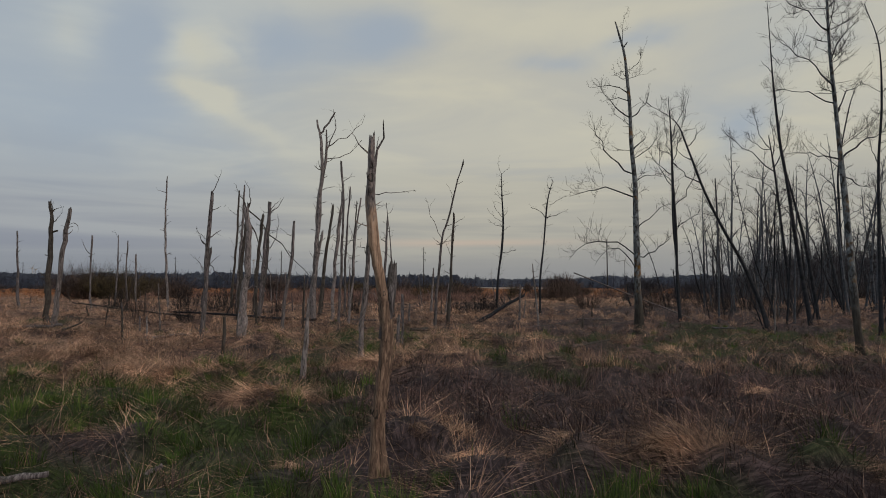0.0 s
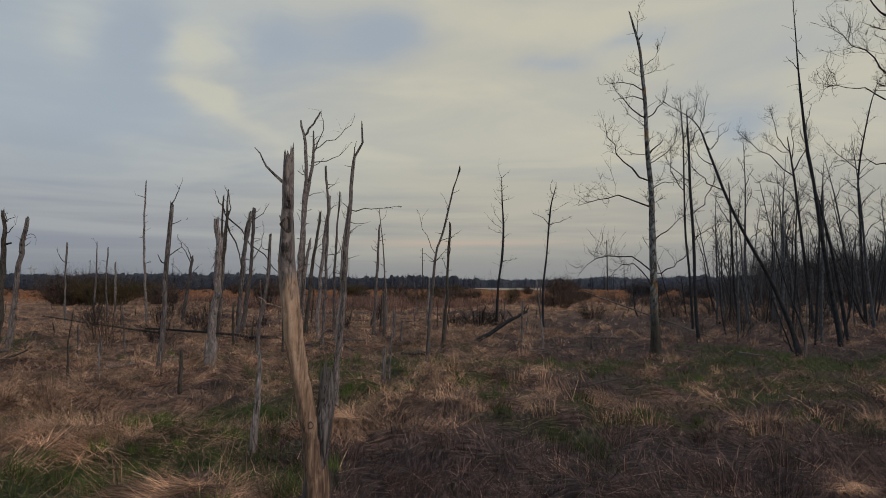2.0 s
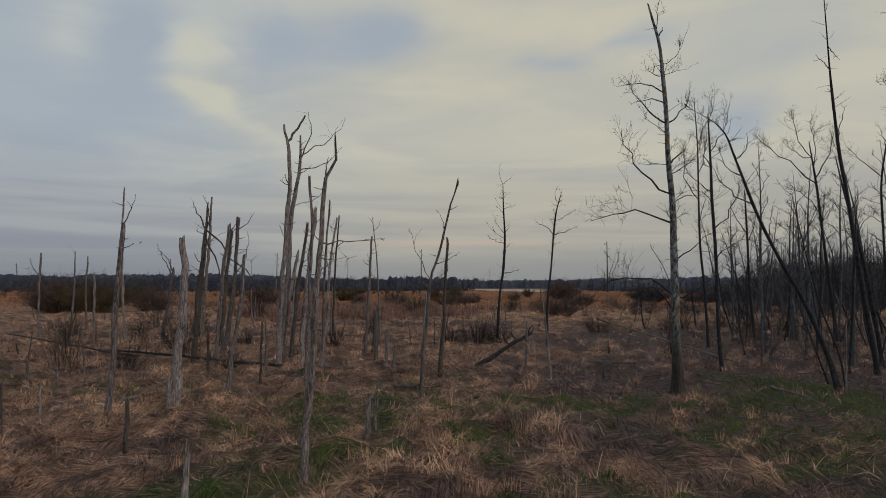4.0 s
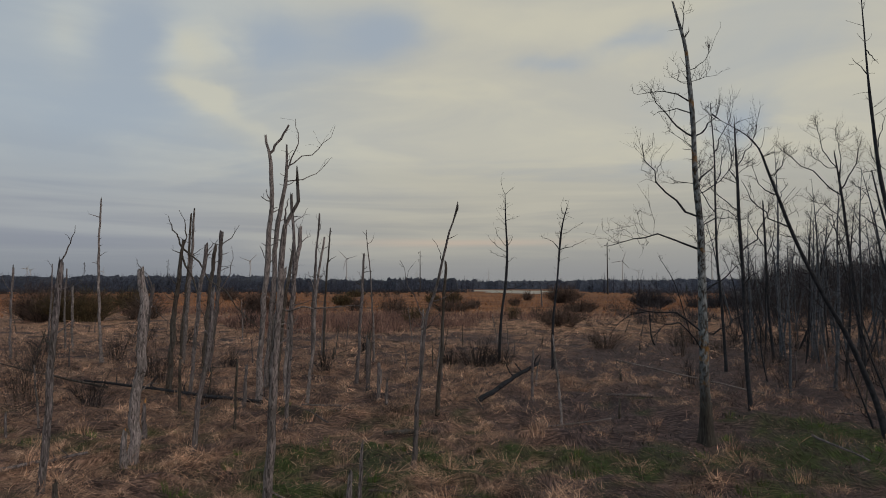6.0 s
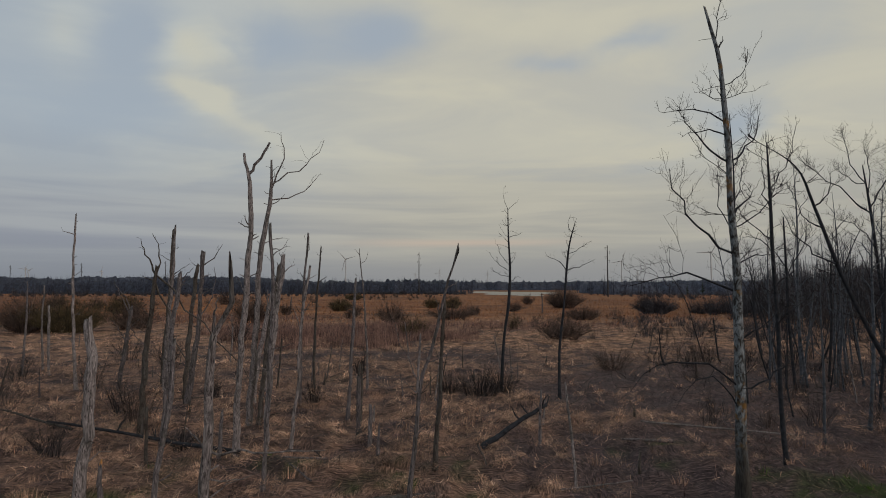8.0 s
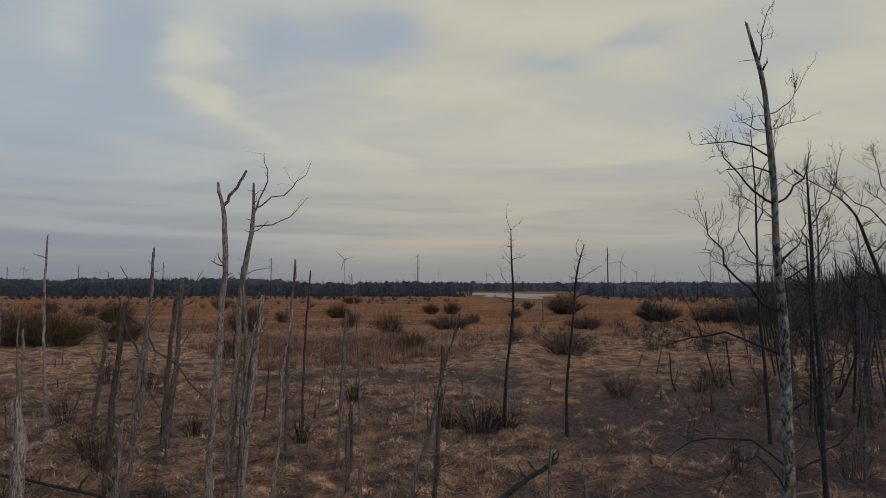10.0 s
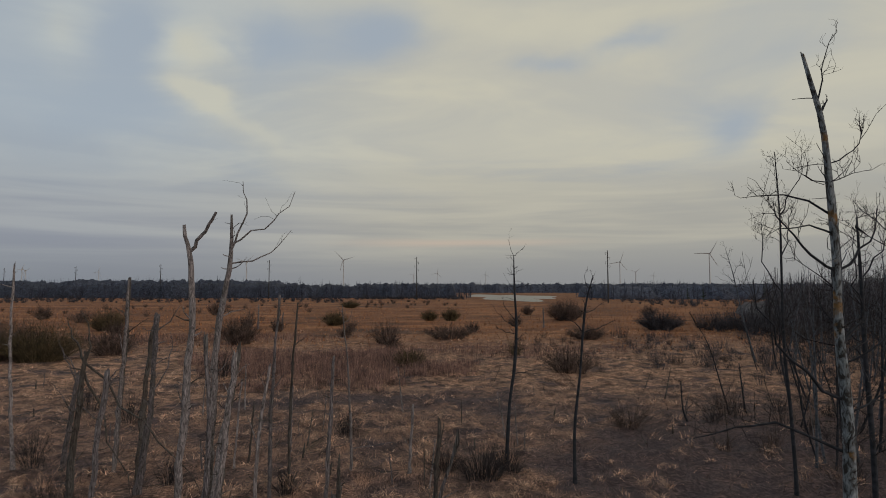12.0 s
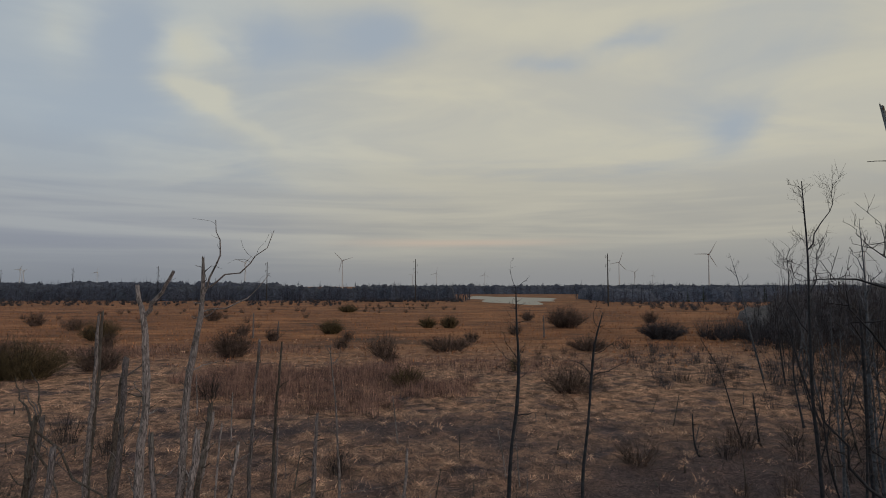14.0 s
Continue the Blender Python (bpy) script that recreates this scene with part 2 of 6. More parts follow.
OLIVE = island_material("olive_brush", [(0, (0.032, 0.027, 0.017)), (1, (0.115, 0.095, 0.055))])
STRAW = island_material("straw", [(0, (0.060, 0.036, 0.027)), (0.35, (0.285, 0.171, 0.123)), (0.75, (0.62, 0.410, 0.305)), (1, (0.74, 0.555, 0.43))])
RUST = island_material("rust_grass", [(0, (0.016, 0.010, 0.010)), (0.6, (0.062, 0.040, 0.045)), (0.9, (0.155, 0.104, 0.112)), (1, (0.38, 0.28, 0.245))])
REED = island_material("reed", [(0, (0.085, 0.055, 0.054)), (1, (0.31, 0.205, 0.185))])
ORANGE = island_material("orange_grass", [(0, (0.15, 0.060, 0.028)), (1, (0.44, 0.20, 0.092))])
GREEN = island_material("green_grass", [(0, (0.018, 0.031, 0.010)), (0.7, (0.054, 0.086, 0.024)), (0.9, (0.090, 0.145, 0.042)), (1, (0.17, 0.16, 0.085))])
FRESH = island_material("fresh_grass", [(0, (0.035, 0.070, 0.016)), (0.7, (0.075, 0.135, 0.030)), (1, (0.14, 0.19, 0.055))])
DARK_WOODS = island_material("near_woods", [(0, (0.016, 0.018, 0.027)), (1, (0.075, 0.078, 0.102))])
# bare twig grey, with distance haze put into it as a bluer, lighter tone
HAZY_WOODS = island_material("far_woods", [(0, (0.024, 0.031, 0.054)), (1, (0.064, 0.080, 0.128))])
CONIFER = island_material("far_conifer", [(0, (0.010, 0.018, 0.013)), (1, (0.03, 0.045, 0.032))])
STEEL = plain_material("turbine_white", (0.42, 0.43, 0.45), 0.5, 0.05)
POLE = plain_material("pole_steel", (0.035, 0.032, 0.032), 0.7, 0.3)
HEART = plain_material("heartwood", (0.50, 0.24, 0.08), 0.8, 0.35, 12)


def ground_material():
    m, n, l, bs = material("marsh_ground", 0.95)
    co = n.new("ShaderNodeTexCoord").outputs["Object"]
    a = tex(n, l, co, 5.0, 7, 0.75)
    d = tex(n, l, co, 0.9, 5, 0.65)
    b = tex(n, l, co, 0.30, 5, 0.6)
    c = tex(n, l, co, 0.05, 5, 0.62, (0.6, 1.6, 1))
    swirl = n.new("ShaderNodeTexNoise")
    swirl.inputs["Scale"].default_value, swirl.inputs["Detail"].default_value = 0.55, 2.0
    l.new(co, swirl.inputs[0])
    bent = n.new("ShaderNodeVectorMath")
    bent.operation = "MULTIPLY_ADD"
    l.new(swirl.outputs["Color"], bent.inputs[0])
    bent.inputs[1].default_value = (0.7, 0.7, 0.0)
    l.new(co, bent.inputs[2])
    f1 = tex(n, l, bent.outputs[0], 3.2, 5, 0.75, (1.2, 7.0, 1))
    f2 = tex(n, l, bent.outputs[0], 3.2, 5, 0.75, (7.0, 1.2, 1))
    lay = tex(n, l, co, 1.1, 2, 0.5)
    fibre = blend(n, l, ramp(n, l, lay, [(0.46, (0, 0, 0)), (0.54, (1, 1, 1))]), f1, f2)
    # lowest fibre tones paint the shaded gaps between straws and tussocks
    straw = ramp(n, l, fibre, [(0.33, (0.016, 0.010, 0.008)), (0.45, (0.12, 0.069, 0.047)), (0.54, (0.30, 0.178, 0.126)), (0.68, (0.58, 0.375, 0.275))])
    dark = ramp(n, l, fibre, [(0.35, (0.009, 0.0075, 0.008)), (0.5, (0.042, 0.032, 0.040)), (0.66, (0.150, 0.106, 0.118))])
    near = blend(n, l, ramp(n, l, b, [(0.34, (0, 0, 0)), (0.50, (1, 1, 1))]), dark, straw)
    masks = n.new("ShaderNodeVertexColor")
    masks.layer_name = "cover"
    sp = n.new("ShaderNodeSeparateColor")
    l.new(masks.outputs[0], sp.inputs[0])
    green = ramp(n, l, fibre, [(0.36, (0.007, 0.011, 0.004)), (0.52, (0.034, 0.054, 0.016)), (0.66, (0.095, 0.12, 0.04))])
    orange = ramp(n, l, c, [(0.32, (0.085, 0.047, 0.034)), (0.5, (0.21, 0.092, 0.045)), (0.68, (0.32, 0.155, 0.076))])
    orange = blend(n, l, 1.0, orange, ramp(n, l, tex(n, l, co, 0.22, 6, 0.7, (0.5, 1.6, 1), 0.6), [(0.36, (0.45, 0.45, 0.47)), (0.6, (1.15, 1.12, 1.1))]), "MULTIPLY")
    near = blend(n, l, 1.0, near, ramp(n, l, d, [(0.38, (0.36, 0.34, 0.35)), (0.5, (1, 1, 1)), (0.64, (1.9, 1.8, 1.7))]), "MULTIPLY")
    near = blend(n, l, sp.outputs[2], near, dark)
    wet = blend(n, l, 1.0, sp.outputs[0], ramp(n, l, d, [(0.38, (0.35, 0.35, 0.35)), (0.54, (1, 1, 1))]), "MULTIPLY")
    col = blend(n, l, wet, near, green)
    col = blend(n, l, sp.outputs[1], col, orange)
    l.new(col, bs.inputs["Base Color"])
    hum = n.new("ShaderNodeTexVoronoi")
    hum.feature = "SMOOTH_F1"
    hum.inputs["Scale"].default_value, hum.inputs["Smoothness"].default_value = 1.1, 0.6
    l.new(bent.outputs[0], hum.inputs[0])
    inv = ramp(n, l, hum.outputs["Distance"], [(0.0, (1, 1, 1)), (0.75, (0, 0, 0))])
    bump(n, l, bs, blend(n, l, 0.40, inv, fibre), 0.8, 0.16)
    return m


GROUND = ground_material()
wm, wnn, wll, wbs = material("pond_water", 0.30)
wbs.inputs["Base Color"].default_value = (0.03, 0.028, 0.028, 1)
wbs.inputs["Specular IOR Level"].default_value = 0.6
bump(wnn, wll, wbs, tex(wnn, wll, wnn.new("ShaderNodeTexCoord").outputs["Object"], 0.8, 3, 0.5), 0.5, 0.12)
WATER = wm

# ---- mesh helpers ----
rng = np.random.default_rng(7)


def vnoise(x, y, seed=0):
    """Smooth value noise in 0..1 on arrays."""
    xi, yi = np.floor(x).astype(np.int64), np.floor(y).astype(np.int64)
    fx, fy = x - xi, y - yi
    fx, fy = fx * fx * (3 - 2 * fx), fy * fy * (3 - 2 * fy)

    def h(i, j):
        k = (i * 374761393 + j * 668265263 + seed * 1442695041) & 0x7FFFFFFF
        k = ((k ^ (k >> 13)) * 1274126177) & 0x7FFFFFFF
        return ((k ^ (k >> 16)) & 0xFFFF) / 65535.0

    a = h(xi, yi) * (1 - fx) + h(xi + 1, yi) * fx
    b = h(xi, yi + 1) * (1 - fx) + h(xi + 1, yi + 1) * fx
    return a * (1 - fy) + b * fy


def smooth(a, lo, hi):
    t = np.clip((a - lo) / (hi - lo), 0, 1)
    return t * t * (3 - 2 * t)


MOUNDS = ((-5.6, 10.6, 1.9, 1.1), (-2.5, 8.2, 0.8, 0.5), (-1.5, 11.2, 1.2, 0.7), (-8.6, 13.2, 1.8, 1.0), (2.4, 5.7, 0.7, 0.35))


def mounds(x, y):
    """The big straw heaps beside the start."""
    m = 0 * x
    for cx, cy, ax, ay in MOUNDS:
        m = np.maximum(m, np.exp(-((x - cx) / ax) ** 2 - ((y - cy) / ay) ** 2))
    return m


def hummocks(x, y, cell=0.95):
    """Round grass tussocks scattered one to a cell: how high up the dome a place is (0..1), and the way down from its middle."""
    gi, gj = np.floor(x / cell).astype(np.int64), np.floor(y / cell).astype(np.int64)
    top, ax, ay = 0.0 * x, 0.0 * x, 0.0 * x

    def h(i, j, k):
        v = (i * 374761393 + j * 668265263 + k * 1442695041) & 0x7FFFFFFF
        v = ((v ^ (v >> 13)) * 1274126177) & 0x7FFFFFFF
        return ((v ^ (v >> 16)) & 0xFFFF) / 65535.0

    for di in (-1, 0, 1):
        for dj in (-1, 0, 1):
            i, j = gi + di, gj + dj
            ox, oy = x - (i + 0.15 + 0.7 * h(i, j, 1)) * cell, y - (j + 0.15 + 0.7 * h(i, j, 2)) * cell
            big_ = cell * (0.22 + 0.46 * h(i, j, 3) ** 1.5)
            dome = np.clip(1 - (ox * ox + oy * oy) / (big_ * big_), 0, 1) * (0.45 + 0.55 * h(i, j, 4)) * (h(i, j, 5) < 0.8)
            k = dome > top
            top, ax, ay = np.where(k, dome, top), np.where(k, ox, ax), np.where(k, oy, ay)
    return top, np.arctan2(ay, ax)


def tussock(x, y):
    """0 in the hollows, 1 on the tops of the grass hummocks."""
    w = vnoise(x * 0.55, y * 0.75, 3) * 0.6 + vnoise(x * 1.3, y * 1.5, 5) * 0.4
    return 0.45 * smooth(w, 0.40, 0.72) + 0.55 * hummocks(x, y)[0]


def land(x, y):
    """Height of the ground."""
    fade = 1.0 / (1.0 + (np.hypot(x, y) / 90.0) ** 3)
    z = np.maximum(0.42 * tussock(x, y), 0.36 * mounds(x, y)) - 0.12 + 0.10 * (vnoise(x * 0.12, y * 0.12, 9) - 0.5) + 0.03 * vnoise(x * 4, y * 4, 11)
    return z * fade * (1 - np.exp(-((x + 0.60) ** 2 + (y - 5.2) ** 2) / 0.35))


def peat(x, y):
    """A bare black hollow beside the forked snag."""
    return np.exp(-((x - 1.5 + 1.2 * (vnoise(x, y, 93) - 0.5)) / 2.3) ** 2 - ((y - 10.7 + 1.4 * (vnoise(x * 0.8, y * 0.8, 94) - 0.5)) / 1.6) ** 2)


def greenness(x, y):
    """Wet green patches: many near the start on the left, few and small further on."""
    p = vnoise(x * 0.28 + 7, y * 0.42, 21) * 0.40 + vnoise(x * 0.9, y * 1.1, 22) * 0.32 + vnoise(x * 2.6, y * 2.6, 23) * 0.28
    near = smooth(-y, -14.0, -9.0) * (-0.12 + 0.50 * smooth(-x, 0.3, 2.2))
    belt = 0.20 * np.exp(-((y - 14.6 - 0.1 * x) / 2.2) ** 2) * smooth(x, -6.0, -2.0) + 0.28 * np.exp(-((y - 18.8 - 0.12 * x) / 1.8) ** 2) * smooth(x, -5.0, -3.0) + 0.16 * np.exp(-((y - 12) / 1.6) ** 2) * smooth(-x, 1.0, 3.0)
    belt = belt + 0.20 * np.exp(-((y - 42) / 5.0) ** 2 - ((x + 5.5) / 2.6) ** 2)
    return smooth(p + near + belt - 0.55 * mounds(x, y) - 0.30 * smooth(y, 22, 34), 0.55, 0.78)


def darkness(x, y):
    """Where fine rust-brown sedge grows in place of straw."""
    p = vnoise(x * 0.17 + 3, y * 0.23 + 8, 31) * 0.6 + vnoise(x * 0.6, y * 0.7, 32) * 0.4
    return smooth(p + 0.26 * smooth(x, -1.5, 2.0) * smooth(-y, -15, -9) + 0.30 * smooth(x - 0.14 * y, 0, 4) * smooth(-y, -56, -40) - 0.5 * mounds(x, y) + 0.5 * peat(x, y), 0.50, 0.66)


def dimness(x, y):
    """Darker ground with little straw on it: peat round the start, a strip before the reeds, towards the right-hand
    trees.
    """
    n = 3.0 * (vnoise(x * 0.3, y * 0.3, 91) - 0.5) + 2.0 * (vnoise(x, y, 92) - 0.5)
    edge = 0.9 * np.exp(-((y - 50.0 - 0.12 * x + n) / 2.0) ** 2) * smooth(x, -17, -12) * smooth(-x, -8, -3)
    # start and 0.5 terms also paint shade under the grass into the ground
    return np.maximum(peat(x, y), np.maximum(edge, 0) + (1 - edge) * (1 - mounds(x, y)) * np.maximum(np.maximum(0.98 * smooth(-y + n, -17.0, -9.0), 0.5 * smooth(-y, -62, -38)), 0.9 * smooth(x - 0.14 * y + 2.6 * n, -8, 4.5) * smooth(-y + 2 * n, -58, -40)))


def orangeness(x, y):
    return smooth(y + 14 * (vnoise(x * 0.03, y * 0.05, 41) - 0.5), 72, 112)


def quick_mesh(name, verts, quads=None, tris=None, smooth_shade=False):
    me = bpy.data.meshes.new(name)
    verts = np.asarray(verts, np.float32).reshape(-1, 3)
    loops, starts, n = [], [], 0
    for f, k in ((quads, 4), (tris, 3)):
        if f is not None and len(f):
            f = np.asarray(f, np.int32).reshape(-1, k)
            loops.append(f.ravel())
            starts.append(n + np.arange(len(f), dtype=np.int32) * k)
            n += f.size
    loops, starts = np.concatenate(loops), np.concatenate(starts)
    me.vertices.add(len(verts))
    me.vertices.foreach_set("co", verts.ravel())
    me.loops.add(len(loops))
    me.loops.foreach_set("vertex_index", loops)
    me.polygons.add(len(starts))
    me.polygons.foreach_set("loop_start", starts)
    if smooth_shade:
        me.polygons.foreach_set("use_smooth", np.ones(len(starts), bool))
    me.update(calc_edges=True)
    return me


def strands(P, R, sides=3):
    """Thin tapering stems: P is n x k x 3 points, R n x k radii."""
    P, R = np.asarray(P, float), np.asarray(R, float)
    n, k, _ = P.shape
    d = P[:, -1] - P[:, 0]
    d /= np.linalg.norm(d, axis=1, keepdims=True) + 1e-9
    ref = np.where(np.abs(d[:, 2:3]) > 0.9, np.array([[1.0, 0, 0]]), np.array([[0, 0, 1.0]]))
    a = np.cross(d, ref)
    a /= np.linalg.norm(a, axis=1, keepdims=True) + 1e-9
    b = np.cross(d, a)
    ang = np.arange(sides) * 2 * np.pi / sides
    off = a[:, None, None] * np.cos(ang)[None, None, :, None] + b[:, None, None] * np.sin(ang)[None, None, :, None]
    V = P[:, :, None] + off * R[:, :, None, None]
    base = (np.arange(n) * k * sides)[:, None, None]
    j, s = np.arange(k - 1)[None, :, None], np.arange(sides)[None, None, :]
    s2 = (s + 1) % sides
    q = np.stack(np.broadcast_arrays(base + j * sides + s, base + j * sides + s2, base + (j + 1) * sides + s2, base + (j + 1) * sides + s), -1)
    return V.reshape(-1, 3), q.reshape(-1, 4)


def blades(x, y, z, length, width, lean, az, droop=0.5, seg=3, floor=None):
    """Grass blades as bent tapering strips, rooted at x, y, z."""
    n = len(x)
    s = np.linspace(0, 1, seg + 1)[None, :]
    pitch = lean[:, None] + droop * s * (1.0 - 0.2 * rng.random((n, 1)))
    step = length[:, None] / seg
    hx, hz = np.cumsum(np.sin(pitch) * step, 1) - np.sin(pitch) * step, np.cumsum(np.cos(pitch) * step, 1) - np.cos(pitch) * step
    ca, sa = np.cos(az)[:, None], np.sin(az)[:, None]
    cx, cy, cz = x[:, None] + hx * ca, y[:, None] + hx * sa, np.maximum(z[:, None] + hz, (z if floor is None else floor)[:, None] + 0.01)
    tw = az[:, None] + np.pi / 2 + rng.normal(0, 0.7, (n, 1))
    w = width[:, None] * (1 - s ** 1.5 * 0.92) / 2
    ox, oy = np.cos(tw) * w, np.sin(tw) * w
    V = np.stack([np.stack([cx - ox, cy - oy, cz], -1), np.stack([cx + ox, cy + oy, cz], -1)], 2).reshape(-1, 3)
    base = (np.arange(n) * (seg + 1) * 2)[:, None]
    j = np.arange(seg)[None, :] * 2
    q = np.stack([base + j, base + j + 1, base + j + 3, base + j + 2], -1).reshape(-1, 4)
    return V, q


def part(name, mesh, mat, parent, label=""):
    ob = new(name, mesh)
    ob.data.materials.append(mat)
    ob.parent = parent
    return tagged(ob, label)


def thing(name, x, y, z, label, category, group="", kind=""):
    ob = new(name)
    ob.matrix_world = pose(x, y, z)
    ob.empty_display_size = 0.1
    return tagged(ob, label, category, group, kind)


def spline(ctrl, step):
    """Points along a smooth line through control rows (any number of columns)."""
    c = np.array(ctrl, float)
    c = np.vstack([2 * c[0] - c[1], c, 2 * c[-1] - c[-2]])
    rows = []
    for i in range(1, len(c) - 2):
        p0, p1, p2, p3 = c[i - 1:i + 3]
        m = max(1, int(np.linalg.norm((p2 - p1)[:3]) / step))
        for t in np.arange(m) / m:
            rows.append(0.5 * (2 * p1 + (p2 - p0) * t + (2 * p0 - 5 * p1 + 4 * p2 - p3) * t * t + (3 * p1 - p0 - 3 * p2 + p3) * t ** 3))
    rows.append(c[-2])
    return np.array(rows)


def trunk_mesh(name, line, sides, jag, gnarl, seed):
    """A trunk along line rows (x, y, z, r), furrowed, with a splintered or tapered end."""
    r_ = np.random.default_rng(seed)
    n = len(line)
    ang = np.arange(sides) * 2 * np.pi / sides
    zz, aa = np.meshgrid(line[:, 2], ang, indexing="ij")
    fur = vnoise(np.cos(aa) * 2.2 + seed, np.sin(aa) * 2.2 + zz * 0.7, seed) - 0.5 + 0.8 * (vnoise(np.cos(aa) * 6 + seed, np.sin(aa) * 6 + zz * 1.3, seed + 3) - 0.5)
    lump = vnoise(zz * 2.2 + seed, aa * 0 + seed, seed + 1) - 0.5
    rad = line[:, 3][:, None] * (1 + gnarl * fur + gnarl * 0.5 * lump)
    flare = np.exp(-np.maximum(line[:, 2], 0) / 0.22)[:, None] * (0.45 + 0.5 * np.cos(aa * 3 + seed))
    rad = rad * (1 + 0.45 * np.maximum(flare, 0))
    V = np.stack([line[:, 0][:, None] + np.cos(aa) * rad, line[:, 1][:, None] + np.sin(aa) * rad, zz.copy()], -1)
    spl = np.abs(r_.normal(0, jag, sides)) + 0.6 * jag * (1 + np.cos(ang - r_.uniform(0, 6)))
    V[-1, :, 2] += spl
    V[-1, :, :2] = line[-1, :2] + (V[-1, :, :2] - line[-1, :2]) * 0.85
    inner = line[-1, :3] + np.array([0, 0, -0.4 * jag])
    verts = np.vstack([V.reshape(-1, 3), inner[None]])
    i, j = np.meshgrid(np.arange(n - 1), np.arange(sides), indexing="ij")
    j2 = (j + 1) % sides
    q = np.stack([i * sides + j, i * sides + j2, (i + 1) * sides + j2, (i + 1) * sides + j], -1).reshape(-1, 4)
    t = np.array([[(n - 1) * sides + k, (n - 1) * sides + (k + 1) % sides, n * sides] for k in range(sides)])
    return quick_mesh(name, verts, q, t, True)


def limb_line(p0, dx, dz, dy, curl, r, wob, r_):
    """A bent tapering limb from p0."""
    L = math.hypot(dx, dz)
    s = np.linspace(0, 1, 8)
    nx, nz = -dz / L, dx / L
    bow = 4 * s * (1 - s) * curl * L
    pts = np.stack([p0[0] + dx * s + nx * bow, p0[1] + dy * s, p0[2] + dz * s + nz * bow], -1)
    kink = r_.normal(0, wob * L, pts.shape)
    kink[0] = 0
    return pts + kink, r * (1 - (0.75 if r < 0.04 else 0.3) * s)


def twigs_from(lines, per, length, r0, r_, rise=0.5, levels=2):
    """Side twigs off limb lines: arrays of points and radii for strands()."""
    allP, allR = [], []
    cur = [(np.asarray(p, float), min(length, 0.5 * float(np.linalg.norm(np.diff(p, axis=0), axis=1).sum()) + 0.08)) for p in lines]
    for lev in range(levels):
        nxt = []
        for p, ln in cur:
            seg = np.linalg.norm(np.diff(p, axis=0), axis=1)
            tot = seg.sum()
            cnt = max(1, int(per * (0.5 + min(tot, 3.0)) * (1.0 if lev == 0 else 0.62)))
            u = r_.uniform(0.25 if lev == 0 else 0.15, 1.0, cnt)
            idx = np.clip((u * (len(p) - 1)).astype(int), 0, len(p) - 2)
            f = (u * (len(p) - 1) - idx)[:, None]
            st = p[idx] * (1 - f) + p[idx + 1] * f
            d = p[idx + 1] - p[idx]
            d /= np.linalg.norm(d, axis=1, keepdims=True) + 1e-9
            side = r_.normal(0, 1, (cnt, 3))
            d = d * 0.7 + side * 0.55 + np.array([0, 0, rise])
            d /= np.linalg.norm(d, axis=1, keepdims=True) + 1e-9
            le = ln * r_.uniform(0.35, 1.1, cnt)[:, None] * (1.15 - 0.5 * u[:, None])
            k1 = r_.normal(0, 0.18, (cnt, 3))
            k2 = r_.normal(0, 0.22, (cnt, 3)) + np.array([0, 0, 0.22 * rise])
            P = np.stack([st, st + d * le * 0.35, st + (d + k1) * le * 0.7, st + (d + k1 + k2) * le], 1)
            rr = r0 * (0.62 ** lev)
            R = np.tile(rr * np.array([1, 0.85, 0.7, 0.5]), (cnt, 1))
            allP.append(P)
            allR.append(R)
            nxt += [(q, ln * 0.5) for q in P]
        cur = nxt
    return np.concatenate(allP), np.concatenate(allR)


SEED = [100]


def tree_frame(name, x, y, path, label, category, group, back=0.0):
    SEED[0] += 1
    ob = thing(name, x, y, float(land(np.array([x]), np.array([y]))[0]), label, category, group)
    r_ = np.random.default_rng(SEED[0])
    # the stem sways a little in depth as well as across
    ph = r_.uniform(0, 6.28)
    h = path[-1][1]
    ctrl = [(dx, back * z / h + 0.003 * h * (math.sin(ph + 2.5 * z / h) - math.sin(ph)), z, r) for dx, z, r in path]
    low = ctrl[0]
    ctrl[0] = (low[0], low[1], -0.25, low[3])
    return ob, ctrl, r_


def on_line(line, z):
    i = int(np.argmin(np.abs(line[:, 2] - z)))
    return line[i, :3].copy(), line[i, 3]


